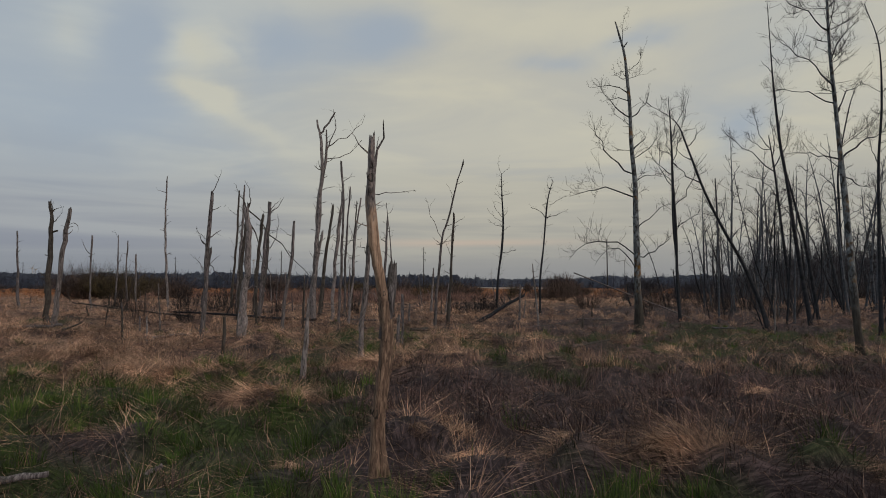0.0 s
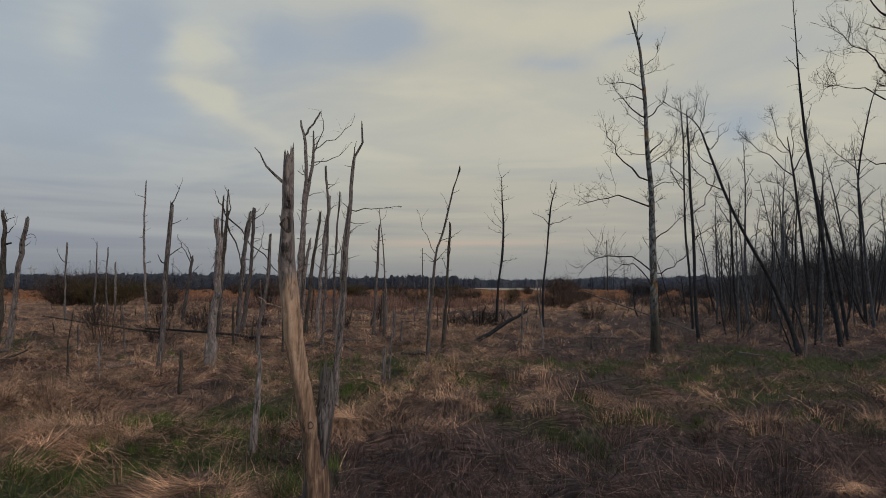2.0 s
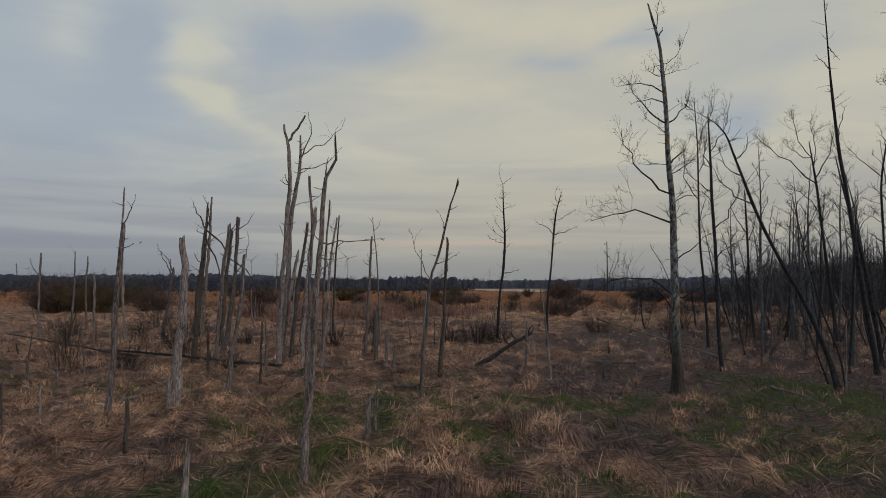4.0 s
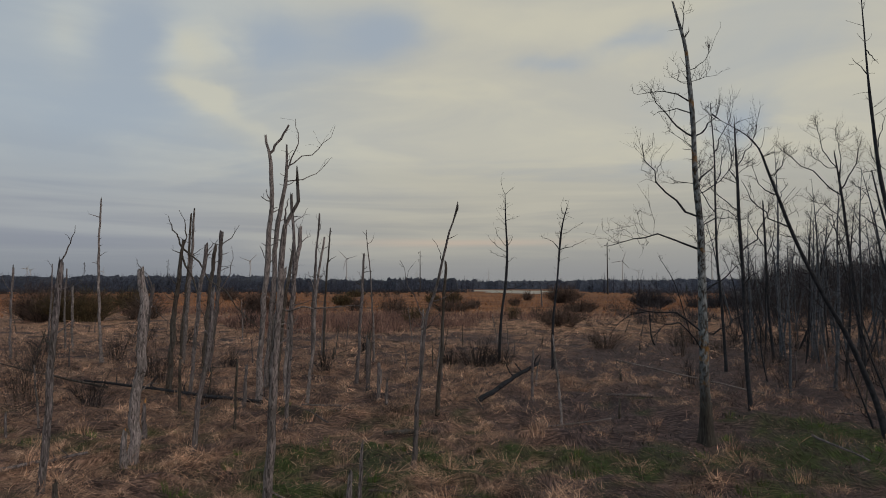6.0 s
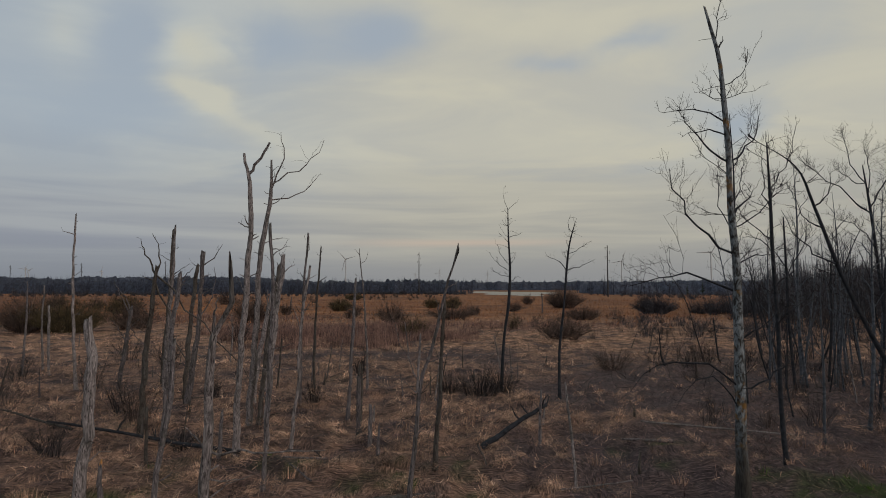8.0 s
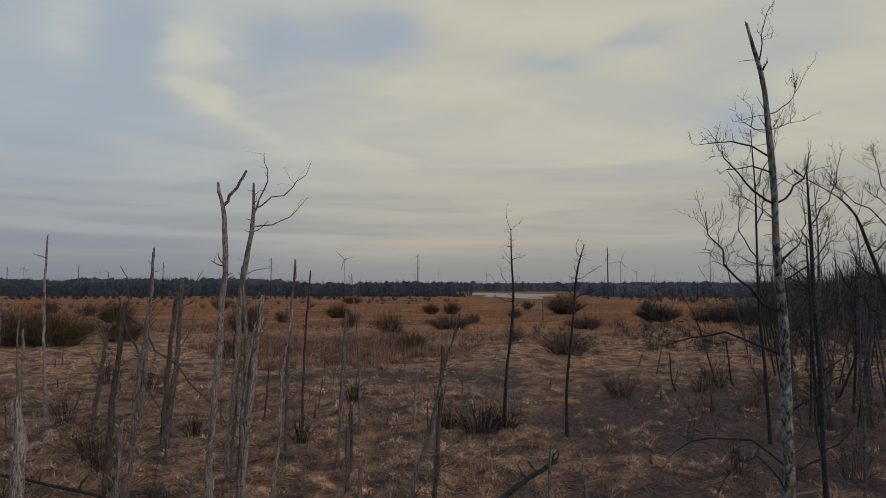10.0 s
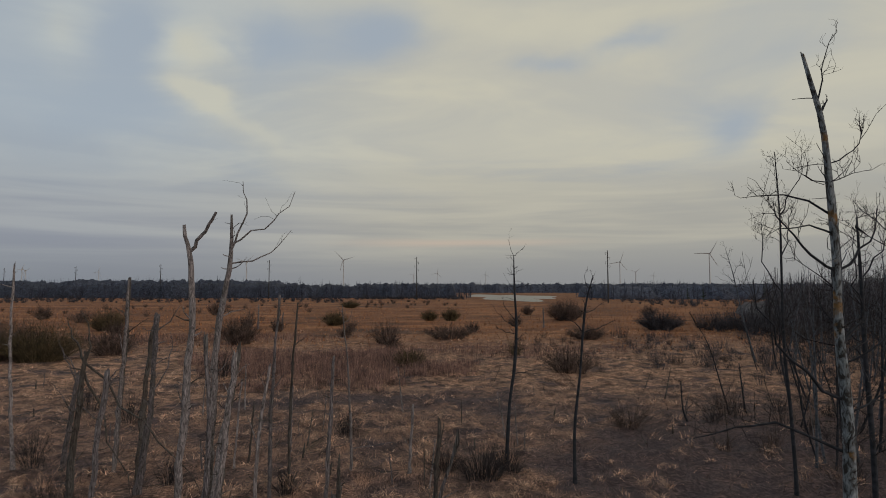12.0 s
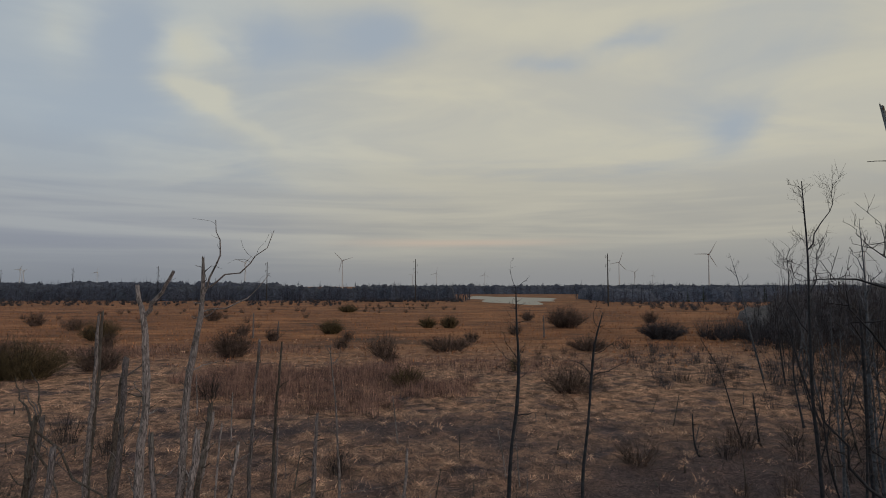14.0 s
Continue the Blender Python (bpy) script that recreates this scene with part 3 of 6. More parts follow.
def snag(x, y, path, limbs, label, sides=12, jag=0.06, tone=0, twig=0, knots=False, back=0.0, stubs=None):
    """A dead trunk with broken limbs."""
    ob, ctrl, r_ = tree_frame("snag", x, y, path, label, "dead tree", "dead trees of the marsh", back)
    h = path[-1][1]
    line = spline(ctrl, 0.045 if knots else 0.18)
    line[1:, :2] += r_.normal(0, 0.03 if knots else 0.10, (len(line) - 1, 2)) * line[1:, 3:4]
    if not knots:
        # small crooks along the stem
        k1, k2 = r_.uniform(4, 9, 2), r_.uniform(0, 6.28, 4)
        for ax in (0, 1):
            line[:, ax] += line[:, 3] * (0.20 * np.sin(k1[ax] * line[:, 2] * 0.5 + k2[ax]) + 0.13 * np.sin(k1[ax] * line[:, 2] + k2[ax + 2]))
    mat = NEAR_WOOD if knots else (PALE_WOOD if tone else (GREY_WOOD, GREY_WOOD, DARK_WOOD, PALE_WOOD, DARK_WOOD)[int(r_.integers(0, 5))])
    part("trunk", trunk_mesh("trunk", line, sides, jag, 0.42 if knots else 0.34, SEED[0]), mat, ob)
    tips = []
    if h > 2.0 and not knots:
        spots = [(h * r_.uniform(0.25, 0.97), r_.uniform(0, 6.28), r_.uniform(0.12, 0.5) * (1.5 if r_.random() < 0.2 else 1)) for _ in range(int(2 + 1.0 * h) if stubs is None else stubs)]
        for z, a, L in spots:
            p0, rt = on_line(line, z)
            pts, rad = limb_line(p0, L * math.cos(a), L * r_.uniform(0.1, 1.1), L * math.sin(a), r_.uniform(-0.25, 0.25), min(0.022, 0.35 * rt), 0.05, r_)
            V, q = strands(pts[::2][None], rad[::2][None], 5)
            part("branch", quick_mesh("branch", V, q, None, True), DARK_WOOD if r_.random() < 0.5 else mat, ob)
            if L > 0.35 and not knots:
                tips.append(pts[2:])
    for z, dx, dz, curl, r in limbs:
        p0, rt = on_line(line, z)
        L = math.hypot(dx, dz)
        pts, rad = limb_line(p0, dx, dz, (0.0 if knots else r_.uniform(-0.22, 0.22)) * L, curl, r, 0.018, r_)
        V, q = strands(pts[None], rad[None], 7)
        part("branch", quick_mesh("branch", V, q, None, True), mat, ob)
        if L > 0.5:
            tips.append(pts[3:])
    if tips and (twig or len(tips) > 1):
        P, R = twigs_from(tips, max(2, twig), 0.35 if h < 7 else 0.7, 0.006, r_, 0.25, 1 if twig < 5 else 2)
        V, q = strands(P, R)
        tagged(part("twig_spray", quick_mesh("twig_spray", V, q), TWIG, ob), kind="stuff")
    if knots:
        for kz, ka, kr in ((2.62, -1.50, 0.020), (2.53, -1.62, 0.013), (2.73, -1.35, 0.010), (1.62, -1.1, 0.010), (0.56, -1.9, 0.022)):
            p0, rt = on_line(line, kz)
            c, s = math.cos(ka), math.sin(ka)
            ring = []
            for a in np.linspace(0, 2 * np.pi, 9)[:-1]:
                for rr, dep in ((1.5, -0.010), (1.15, 0.004), (0.8, -0.004), (0.6, -0.012)):
                    wob = 1 + 0.2 * math.sin(3 * a + kz * 9)
                    u, v = math.cos(a) * rr * kr * wob, math.sin(a) * rr * kr * 1.6 * wob
                    ring.append(p0 + np.array([c * (rt + dep) - s * u, s * (rt + dep) + c * u, v]))
            q = [[k * 4 + e, ((k + 1) % 8) * 4 + e, ((k + 1) % 8) * 4 + e + 1, k * 4 + e + 1] for k in range(8) for e in range(3)]
            cap = [[k * 4 + 3, ((k + 1) % 8) * 4 + 3, 32] for k in range(8)]
            hole = quick_mesh("knot_hole", ring + [p0 + np.array([c * (rt - 0.012), s * (rt - 0.012), 0])], q, cap, True)
            part("knot_hole", hole, DARK_WOOD, ob, "dark hollow knot hole")
    return ob


def live_tree(x, y, path, limbs, label, twig=6, pale=False, back=0.0, r0=0.0062, bark=None):
    """A leafless tree: trunk, limbs, and fine twigs."""
    ob, ctrl, r_ = tree_frame("bare_tree", x, y, path, label, "bare tree", "leafless trees", back)
    h = path[-1][1]
    line = spline(ctrl, 0.25)
    mat = bark or (ASPEN if pale else BARK)
    part("trunk", trunk_mesh("trunk", line, 12, 0.02, 0.24, SEED[0]), mat, ob)
    lines = []
    for z, dx, dz, curl, r in limbs:
        p0, rt = on_line(line, z)
        L = math.hypot(dx, dz)
        pts, rad = limb_line(p0, dx, dz, r_.uniform(-0.35, 0.35) * L, curl, min(r, rt * 0.8), 0.02, r_)
        V, q = strands(pts[None], rad[None], 6)
        part("limb", quick_mesh("limb", V, q, None, True), bark or BARK, ob)
        lines.append(pts[2:])
    # lesser limbs that grow to the back and the front
    top = line[(line[:, 2] > 0.42 * h) & (line[:, 2] < (0.82 if pale else 1.0) * h)]
    for _ in range(twig):
        p0 = top[r_.integers(0, len(top))][:3]
        a, L = r_.uniform(0, 6.28), h * r_.uniform(0.03, 0.075 if twig > 4 else 0.05)
        pts, rad = limb_line(p0, L * math.cos(a), L * r_.uniform(0.3, 0.9), L * math.sin(a), r_.uniform(-0.1, 0.15), 0.012, 0.03, r_)
        lines.append(pts)
    P, R = twigs_from(lines, 1.6 + 0.36 * twig if r0 < 0.008 else 1.2 + 0.28 * twig, 0.06 * h + 0.3 if twig > 4 else 0.03 * h + 0.14, r0, r_, 0.45 if twig > 4 else 0.2, 3)
    lp = np.stack([np.stack([l[0], l[len(l) // 3], l[2 * len(l) // 3], l[-1]]) for l in lines])
    P = np.concatenate([P, lp[len(limbs):]]) if len(lines) > len(limbs) else P
    R = np.concatenate([R, np.tile([0.012, 0.010, 0.007, 0.004], (len(P) - len(R), 1))])
    # short spurs all along the upper stem
    m = 26 if h > 9.5 else 44
    st = line[r_.integers(int((0.28 if h > 9.5 else 0.10) * len(line)), len(line), m)][:, :3]
    a, L = r_.uniform(0, 6.28, m), r_.uniform(0.12, 0.5, m)[:, None]
    d = np.stack([np.cos(a), np.sin(a), r_.uniform(-0.1, 0.9, m)], -1)
    b = d + r_.normal(0, 0.35, (m, 3)) + np.array([0, 0, 0.3])
    P = np.concatenate([P, np.stack([st, st + 0.35 * L * d, st + 0.7 * L * (0.5 * d + 0.5 * b), st + L * b], 1)])
    R = np.concatenate([R, np.tile([0.009, 0.008, 0.006, 0.004], (m, 1))])
    V, q = strands(P, R)
    tagged(part("twig_spray", quick_mesh("twig_spray", V, q), TWIG, ob, "fine dark twigs"), kind="stuff")
    return ob

# ---- ground ----
def spread(n, near, far):
    """Grid lines packed close at the start and wide far off."""
    s = np.linspace(0, 1, n)
    k = math.log(far / near + 1)
    return near * (np.exp(k * s) - 1)


half = spread(180, 2.2, 4200)
gx = np.concatenate([-half[:0:-1], half])
gy = np.concatenate([-spread(40, 3.0, 900)[:0:-1], spread(440, 5.0, 4400)])
GX, GY = np.meshgrid(gx, gy)
GZ = land(GX, GY)
nx_, ny_ = len(gx), len(gy)
ii, jj = np.meshgrid(np.arange(ny_ - 1), np.arange(nx_ - 1), indexing="ij")
quads = np.stack([ii * nx_ + jj, ii * nx_ + jj + 1, (ii + 1) * nx_ + jj + 1, (ii + 1) * nx_ + jj], -1).reshape(-1, 4)
ground = new("ground", quick_mesh("ground", np.stack([GX, GY, GZ], -1), quads, None, True))
ground.data.materials.append(GROUND)
cover_ = ground.data.color_attributes.new("cover", "FLOAT_COLOR", "POINT")
cover_.data.foreach_set("color", np.stack([greenness(GX, GY), orangeness(GX, GY), dimness(GX, GY), 0 * GX + 1], -1).astype(np.float32).ravel())
tagged(ground, "wet marsh ground of matted straw, dark peat and green patches", "ground", kind="structure")


# ---- grass ----
def field(n, y0, y1, power=1.0, wide=0.86, margin=1.5):
    """Roots spread over the strip ahead of the start, wider further off."""
    y = y0 + (y1 - y0) * rng.random(n) ** power
    x = (rng.random(n) * 2 - 1) * (margin + wide * y)
    return x, y


def grass(name, label, mat, bands, keep, length, width, lean, droop, seg=3):
    Vs, Qs, at = [], [], 0
    for n, y0, y1, wscale in bands:
        x, y = field(n, y0, y1)
        k = rng.random(n) < keep(x, y)
        x, y = x[k], y[k]
        m = len(x)
        t = tussock(x, y)
        z = land(x, y) - 0.02
        dome, down = hummocks(x, y)
        lean_az = np.where(dome > 0.05, down + 0.9 * np.sin(6.28 * vnoise(x * 0.5, y * 0.5, 62)) + rng.normal(0, 0.45, m), 6.28 * vnoise(x * 0.35 + 50, y * 0.35, 61) * 1.5 + rng.normal(0, 0.6, m))
        ln = length[0] + (length[1] - length[0]) * rng.random(m) ** 1.3
        ln = ln * (0.7 + 0.6 * t)
        le = np.clip(rng.normal(lean[0], lean[1], m), 0.02, 1.45)
        V, q = blades(x, y, z, ln, width * wscale * rng.uniform(0.6, 1.4, m), le, lean_az, droop, seg)
        Vs.append(V)
        Qs.append(q + at)
        at += len(V)
    ob = new(name, quick_mesh(name, np.concatenate(Vs), np.concatenate(Qs)))
    ob.data.materials.append(mat)
    return tagged(ob, label, "grass", kind="stuff")


grass("straw_mat", "pale dry straw lying flat in matted swathes", STRAW,
      [(80000, 3.2, 10, 0.8), (110000, 9, 20, 1.15), (130000, 18, 45, 2.0), (60000, 42, 100, 4.6)],
      lambda x, y: (0.18 + 0.95 * tussock(x, y)) * (1 - 0.70 * darkness(x, y)) * (1 - 0.40 * greenness(x, y)) * (0.42 + 0.58 * smooth(y, 8, 13)) * (1 - 0.85 * dimness(x, y) * smooth(x, 0, 3)) * (1 - 0.85 * peat(x, y)),
      (0.18, 0.55), 0.006, (1.20, 0.24), 0.34, 2)
grass("rust_sedge", "dark rust-brown dead sedge, fine and matted", RUST,
      [(62000, 3.2, 10, 1.0), (28000, 9, 20, 1.7), (18000, 18, 45, 3.4), (9000, 42, 95, 6.5)],
      lambda x, y: (0.25 + 0.75 * darkness(x, y)) * (1 - 0.6 * greenness(x, y)),
      (0.12, 0.42), 0.005, (1.0, 0.35), 0.45, 2)
grass("green_grass", "fresh green grass in wet hollows", GREEN,
      [(90000, 3.2, 10, 1.1), (40000, 9, 22, 1.6), (10000, 22, 55, 3.0)],
      lambda x, y: 0.7 * greenness(x, y) * (1 - 0.5 * tussock(x, y)),
      (0.06, 0.22), 0.006, (0.45, 0.30), 0.5, 2)
grass("stray_stems", "long thin dead stems leaning over the sedge", REED,
      [(3200, 3.2, 12, 0.9), (4600, 10, 28, 1.2)],
      lambda x, y: 0.4 + 0.6 * darkness(x, y), (0.35, 0.95), 0.005, (0.75, 0.45), 0.5, 3)
grass("fallen_stems", "long pale stems lying flat over the dark sedge", STRAW,
      [(5200, 3.6, 13, 0.8), (3000, 12, 24, 1.0)],
      lambda x, y: 0.15 + 0.85 * smooth(x, -1.5, 1.5), (0.45, 1.2), 0.005, (1.36, 0.12), 0.12, 3)
grass("orange_grass", "orange-brown sedge covering the far marsh", ORANGE,
      [(28000, 75, 200, 11.5), (12000, 190, 340, 20.0)],
      lambda x, y: 0.35 + 0.65 * orangeness(x, y), (0.25, 0.7), 0.008, (0.6, 0.35), 0.5, 1)


def mops(name, label, mat, count, y0, y1, per, width, size, dome=0.12, seg=3):
    """Mop-like grass clumps: blades rise from one crown and fall over all round."""
    x, y = field(count * 3, y0, y1)
    k = (tussock(x, y) + 0.3 * rng.random(len(x)) > 0.35) & (greenness(x, y) < 0.5) & (peat(x, y) < 0.35) & (rng.random(len(x)) > 0.75 * dimness(x, y) * smooth(x, 0, 3))
    x, y = x[k][:count], y[k][:count]
    m = len(x)
    s = size * rng.uniform(0.55, 1.2, m)
    cx, cy, cs = np.repeat(x, per), np.repeat(y, per), np.repeat(s, per)
    # each clump is swept over to one side
    az = np.repeat(rng.uniform(0, 6.28, m), per) + rng.normal(0, 0.75, m * per)
    r = 0.28 * cs * np.sqrt(rng.random(m * per))
    a2 = rng.uniform(0, 6.28, m * per)
    rx, ry = cx + r * np.cos(a2), cy + r * np.sin(a2)
    z = land(rx, ry) + dome * cs * (1 - (r / (0.28 * cs)) ** 2)
    V, q = blades(rx, ry, z, cs * rng.uniform(0.30, 0.85, m * per), width * rng.uniform(0.6, 1.4, m * per), np.clip(rng.normal(1.34, 0.18, m * per), 0.3, 1.52), az, 0.75, seg)
    ob = new(name, quick_mesh(name, V, q))
    ob.data.materials.append(mat)
    return tagged(ob, label, "grass", kind="stuff")


def domes(label, mat, count, y0, y1, per, width, size, keep):
    """Rounded tussocks: blades spring from a raised crown and hang over on every side."""
    x, y = field(count * 4, y0, y1)
    k = keep(x, y) & (peat(x, y) < 0.35) & (rng.random(len(x)) > 0.5 * dimness(x, y) * smooth(x, 0, 3))
    x, y = x[k][:count], y[k][:count]
    m = len(x)
    s = size * rng.uniform(0.5, 1.15, m)
    cx, cy, cs = np.repeat(x, per), np.repeat(y, per), np.repeat(s, per)
    n = m * per
    a2, r = rng.uniform(0, 6.28, n), 0.24 * cs * np.sqrt(rng.random(n))
    rx, ry = cx + 1.25 * r * np.cos(a2), cy + r * np.sin(a2)
    ground_ = land(rx, ry)
    z = ground_ + 0.42 * cs * (1 - 0.55 * (r / (0.24 * cs)) ** 2)
    sweep = np.repeat(rng.uniform(0, 6.28, m), per)
    az = a2 + 0.5 * np.sin(sweep - a2) + rng.normal(0, 0.5, n)
    V, q = blades(rx, ry, z, cs * rng.uniform(0.22, 0.58, n), width * rng.uniform(0.6, 1.4, n), np.clip(rng.normal(1.15, 0.3, n), 0.2, 1.7), az, 1.2, 2, ground_)
    ob = new("grass_tussocks", quick_mesh("grass_tussocks", V, q))
    ob.data.materials.append(mat)
    return tagged(ob, label, "grass", kind="stuff")


domes("rounded tussocks of tan dead grass", STRAW, 330, 11, 30, 120, 0.006, 0.80, lambda x, y: greenness(x, y) < 0.6)
domes("rounded tussocks of tan dead grass", STRAW, 440, 28, 56, 46, 0.016, 0.95, lambda x, y: greenness(x, y) < 0.6)
domes("rounded tussocks of brown dead sedge", RUST, 130, 7, 26, 70, 0.009, 0.62, lambda x, y: darkness(x, y) > 0.4)
mops("grass_tussocks", "mop-like tussocks of pale dead grass", STRAW, 26, 5.0, 13, 200, 0.004, 0.55)
mops("grass_tussocks", "mop-like tussocks of pale dead grass", STRAW, 330, 12, 34, 76, 0.007, 0.85, 0.22, 2)
mops("grass_tussocks", "mop-like tussocks of pale dead grass", STRAW, 360, 32, 60, 36, 0.018, 0.95, 0.24, 2)
mops("grass_tussocks", "mop-like tussocks of pale dead grass", STRAW, 1000, 56, 108, 15, 0.042, 1.1, 0.24, 2)


def tufts(label, mat, count, y0, y1, per, width, height, keep):
    """Small upright tufts of fresh blades."""
    x, y = field(count * 12, y0, y1)
    k = keep(x, y)
    x, y = x[k][:count], y[k][:count]
    m = len(x)
    s = height * rng.uniform(0.5, 1.2, m)
    cs = np.repeat(s, per)
    n = m * per
    a2, r = rng.uniform(0, 6.28, n), 0.32 * cs * np.sqrt(rng.random(n))
    rx, ry = np.repeat(x, per) + 1.5 * r * np.cos(a2), np.repeat(y, per) + r * np.sin(a2)
    V, q = blades(rx, ry, land(rx, ry) - 0.01, cs * rng.uniform(0.5, 1.1, n), width * rng.uniform(0.6, 1.3, n), np.abs(rng.normal(0.15, 0.2, n)), a2 + rng.normal(0, 0.5, n), 0.55, 3)
    ob = new("grass_tufts", quick_mesh("grass_tufts", V, q))
    ob.data.materials.append(mat)
    return tagged(ob, label, "grass", kind="stuff")


tufts("bright green tufts of fresh grass", FRESH, 150, 4.2, 12, 70, 0.006, 0.30, lambda x, y: greenness(x, y) + 0.35 * rng.random(len(x)) > 0.5)
tufts("bright green tufts of fresh grass", FRESH, 120, 11, 26, 40, 0.009, 0.26, lambda x, y: greenness(x, y) > 0.35)
tufts("upright tufts of brown dead grass", RUST, 120, 4.2, 12, 60, 0.004, 0.42, lambda x, y: darkness(x, y) + rng.random(len(x)) > 0.9)
tufts("upright tufts of pale dead grass", STRAW, 220, 11, 34, 36, 0.007, 0.42, lambda x, y: rng.random(len(x)) > 0.5)
mx, my = [], []
for cx, cy, ax, ay in MOUNDS:
    n = int(4400 * ax * ay / (0.5 + 0.1 * cy))
    mx.append(cx + ax * rng.normal(0, 0.62, n))
    my.append(cy + ay * rng.normal(0, 0.62, n))
mx, my = np.concatenate(mx), np.concatenate(my)
n = len(mx)
V, q = blades(mx, my, land(mx, my) - 0.01, rng.uniform(0.2, 0.62, n), 0.0052 * rng.uniform(0.6, 1.4, n), np.clip(rng.normal(1.28, 0.22, n), 0.2, 1.5), 9.4 * vnoise(mx * 0.7, my * 0.7, 95) + rng.normal(0, 0.55, n), 0.3, 2)
heap = new("straw_heaps", quick_mesh("straw_heaps", V, q))
heap.data.materials.append(STRAW)
tagged(heap, "pale dead straw matted over low mounds", "grass", kind="stuff")
mops("sedge_tussocks", "mop-like tussocks of brown dead sedge", RUST, 130, 7, 42, 60, 0.010, 0.70, 0.2, 2)


def reed_bed(label, cx, cy, ax, ay, n, height, width, mat):
    """Standing dead stems in an uneven patch."""
    x, y = rng.uniform(cx - ax, cx + ax, n), rng.uniform(cy - ay, cy + ay, n)
    f = 1 - np.hypot((x - cx) / ax, (y - cy) / ay) + 0.9 * (vnoise(x * 0.22, y * 0.3, 71) - 0.5) + 0.5 * (vnoise(x * 0.9, y * 0.9, 72) - 0.5)
    k = f > 0.12
    x, y, f = x[k], y[k], f[k]
    m = len(x)
    V, q = blades(x, y, land(x, y), height * rng.uniform(0.4, 1.1, m) * (0.5 + 0.5 * smooth(f, 0.1, 0.5)), np.full(m, width), np.clip(rng.normal(0.12, 0.18, m), 0, 0.9), rng.uniform(0, 6.28, m), 0.3, 2)
    ob = new("reeds", quick_mesh("reeds", V, q))
    ob.data.materials.append(mat)
    return tagged(ob, label, "reeds", kind="stuff")


reed_bed("broad patch of grey-brown standing dead reeds", -10.5, 64.5, 15, 12.5, 34000, 1.35, 0.024, REED)
reed_bed("thin stand of grey-brown dead reeds", 8, 76, 16, 7, 6000, 0.9, 0.03, REED)
reed_bed("thin stand of pale dead reeds", -34, 92, 22, 9, 8000, 1.0, 0.035, REED)
reed_bed("few thin dead stems beside the start", 1.2, 7.7, 1.5, 1.6, 90, 0.7, 0.005, REED)

# ---- pond ----
pond_xy = []
for a in np.linspace(0, 2 * np.pi, 73)[:-1]:
    w = 1 + 0.22 * math.sin(3 * a + 1) + 0.12 * math.sin(7 * a)
    pond_xy.append((48 + 26 * w * math.cos(a), 385 + 90 * w * math.sin(a), 0.12))
pond = new("water", quick_mesh("water", pond_xy + [(48, 385, 0.12)], None, [[k, (k + 1) % 72, 72] for k in range(72)]))
pond.data.materials.append(WATER)
tagged(pond, "shallow still pond reflecting the pale sky", "water", kind="structure")

# ---- trees ----
near_snag = snag(-0.587, 5.2, [(0, 0, 0.080), (-0.004, 0.3, 0.064), (0.002, 0.51, 0.062), (0.024, 0.72, 0.061), (0.06, 0.97, 0.057), (0.086, 1.22, 0.056), (0.078, 1.44, 0.055), (0.043, 1.67, 0.049), (-0.01, 1.97, 0.050), (-0.033, 2.21, 0.044), (-0.05, 2.46, 0.041), (-0.042, 2.68, 0.034), (-0.039, 2.82, 0.033), (-0.034, 2.94, 0.031)],
    [(2.84, -0.17, 0.21, 0.05, 0.009), (2.60, -0.04, 0.10, 0, 0.012), (2.38, 0.10, 0.07, 0, 0.006), (2.20, -0.16, 0.06, 0.1, 0.006)],
    "tall barkless forked snag with knot holes and flaking bark", sides=28, jag=0.035, knots=True, back=-0.33)
fork_line = spline([(0.072, -0.13, 1.22, 0.048), (0.098, -0.145, 1.42, 0.050), (0.128, -0.15, 1.62, 0.046), (0.142, -0.115, 1.78, 0.043)], 0.05)
part("broken_fork", trunk_mesh("broken_fork", fork_line, 20, 0.06, 0.4, 47), GREY_WOOD, near_snag, "hollow fork broken off with a splintered rim")
snag(-1.89, 13.0, [(0, 0, 0.062), (0.07, 0.82, 0.056), (0.17, 1.79, 0.052), (0.24, 2.55, 0.047), (0.31, 3.3, 0.041), (0.37, 3.94, 0.035), (0.42, 4.49, 0.029), (0.45, 4.66, 0.024), (0.61, 4.92, 0.020), (0.60, 5.12, 0.014)],
    [(4.62, 0.04, 0.30, 0.03, 0.014), (3.8, 0.95, 0.06, -0.03, 0.012), (3.56, 0.40, 0.02, -0.12, 0.008), (4.48, -0.17, 0.04, 0, 0.008), (3.22, 0.26, 0.18, 0.05, 0.010), (3.80, -0.20, 0.18, 0, 0.010), (1.7, 0.30, -0.22, 0.1, 0.012)],
    "slender pale grey snag forked at its top", tone=1, back=-0.87, stubs=2)
snag(-2.43, 9.97, [(0, 0, 0.056), (0.02, 0.5, 0.050), (0.05, 0.9, 0.038), (0.07, 1.18, 0.020)],
    [],
    "short pale stripped stump with splintered tip", jag=0.12, tone=1)
snag(-6.96, 16.49, [(0, 0, 0.071), (0.06, 1.46, 0.061), (0.09, 2.77, 0.056), (0.18, 4.23, 0.046)],
    [(4.16, 0.3, 0.74, 0, 0.016)],
    "straight dark snag with a thin broken spire")
snag(-6.78, 19.16, [(0, 0, 0.142), (0.11, 1.8, 0.107), (0.19, 3.33, 0.101), (0.11, 4.41, 0.083)],
    [(3.33, -0.22, -0.38, 0, 0.023), (2.37, -0.22, -0.57, 0, 0.031)],
    "stout grey snag broken off flat", jag=0.05, tone=1)
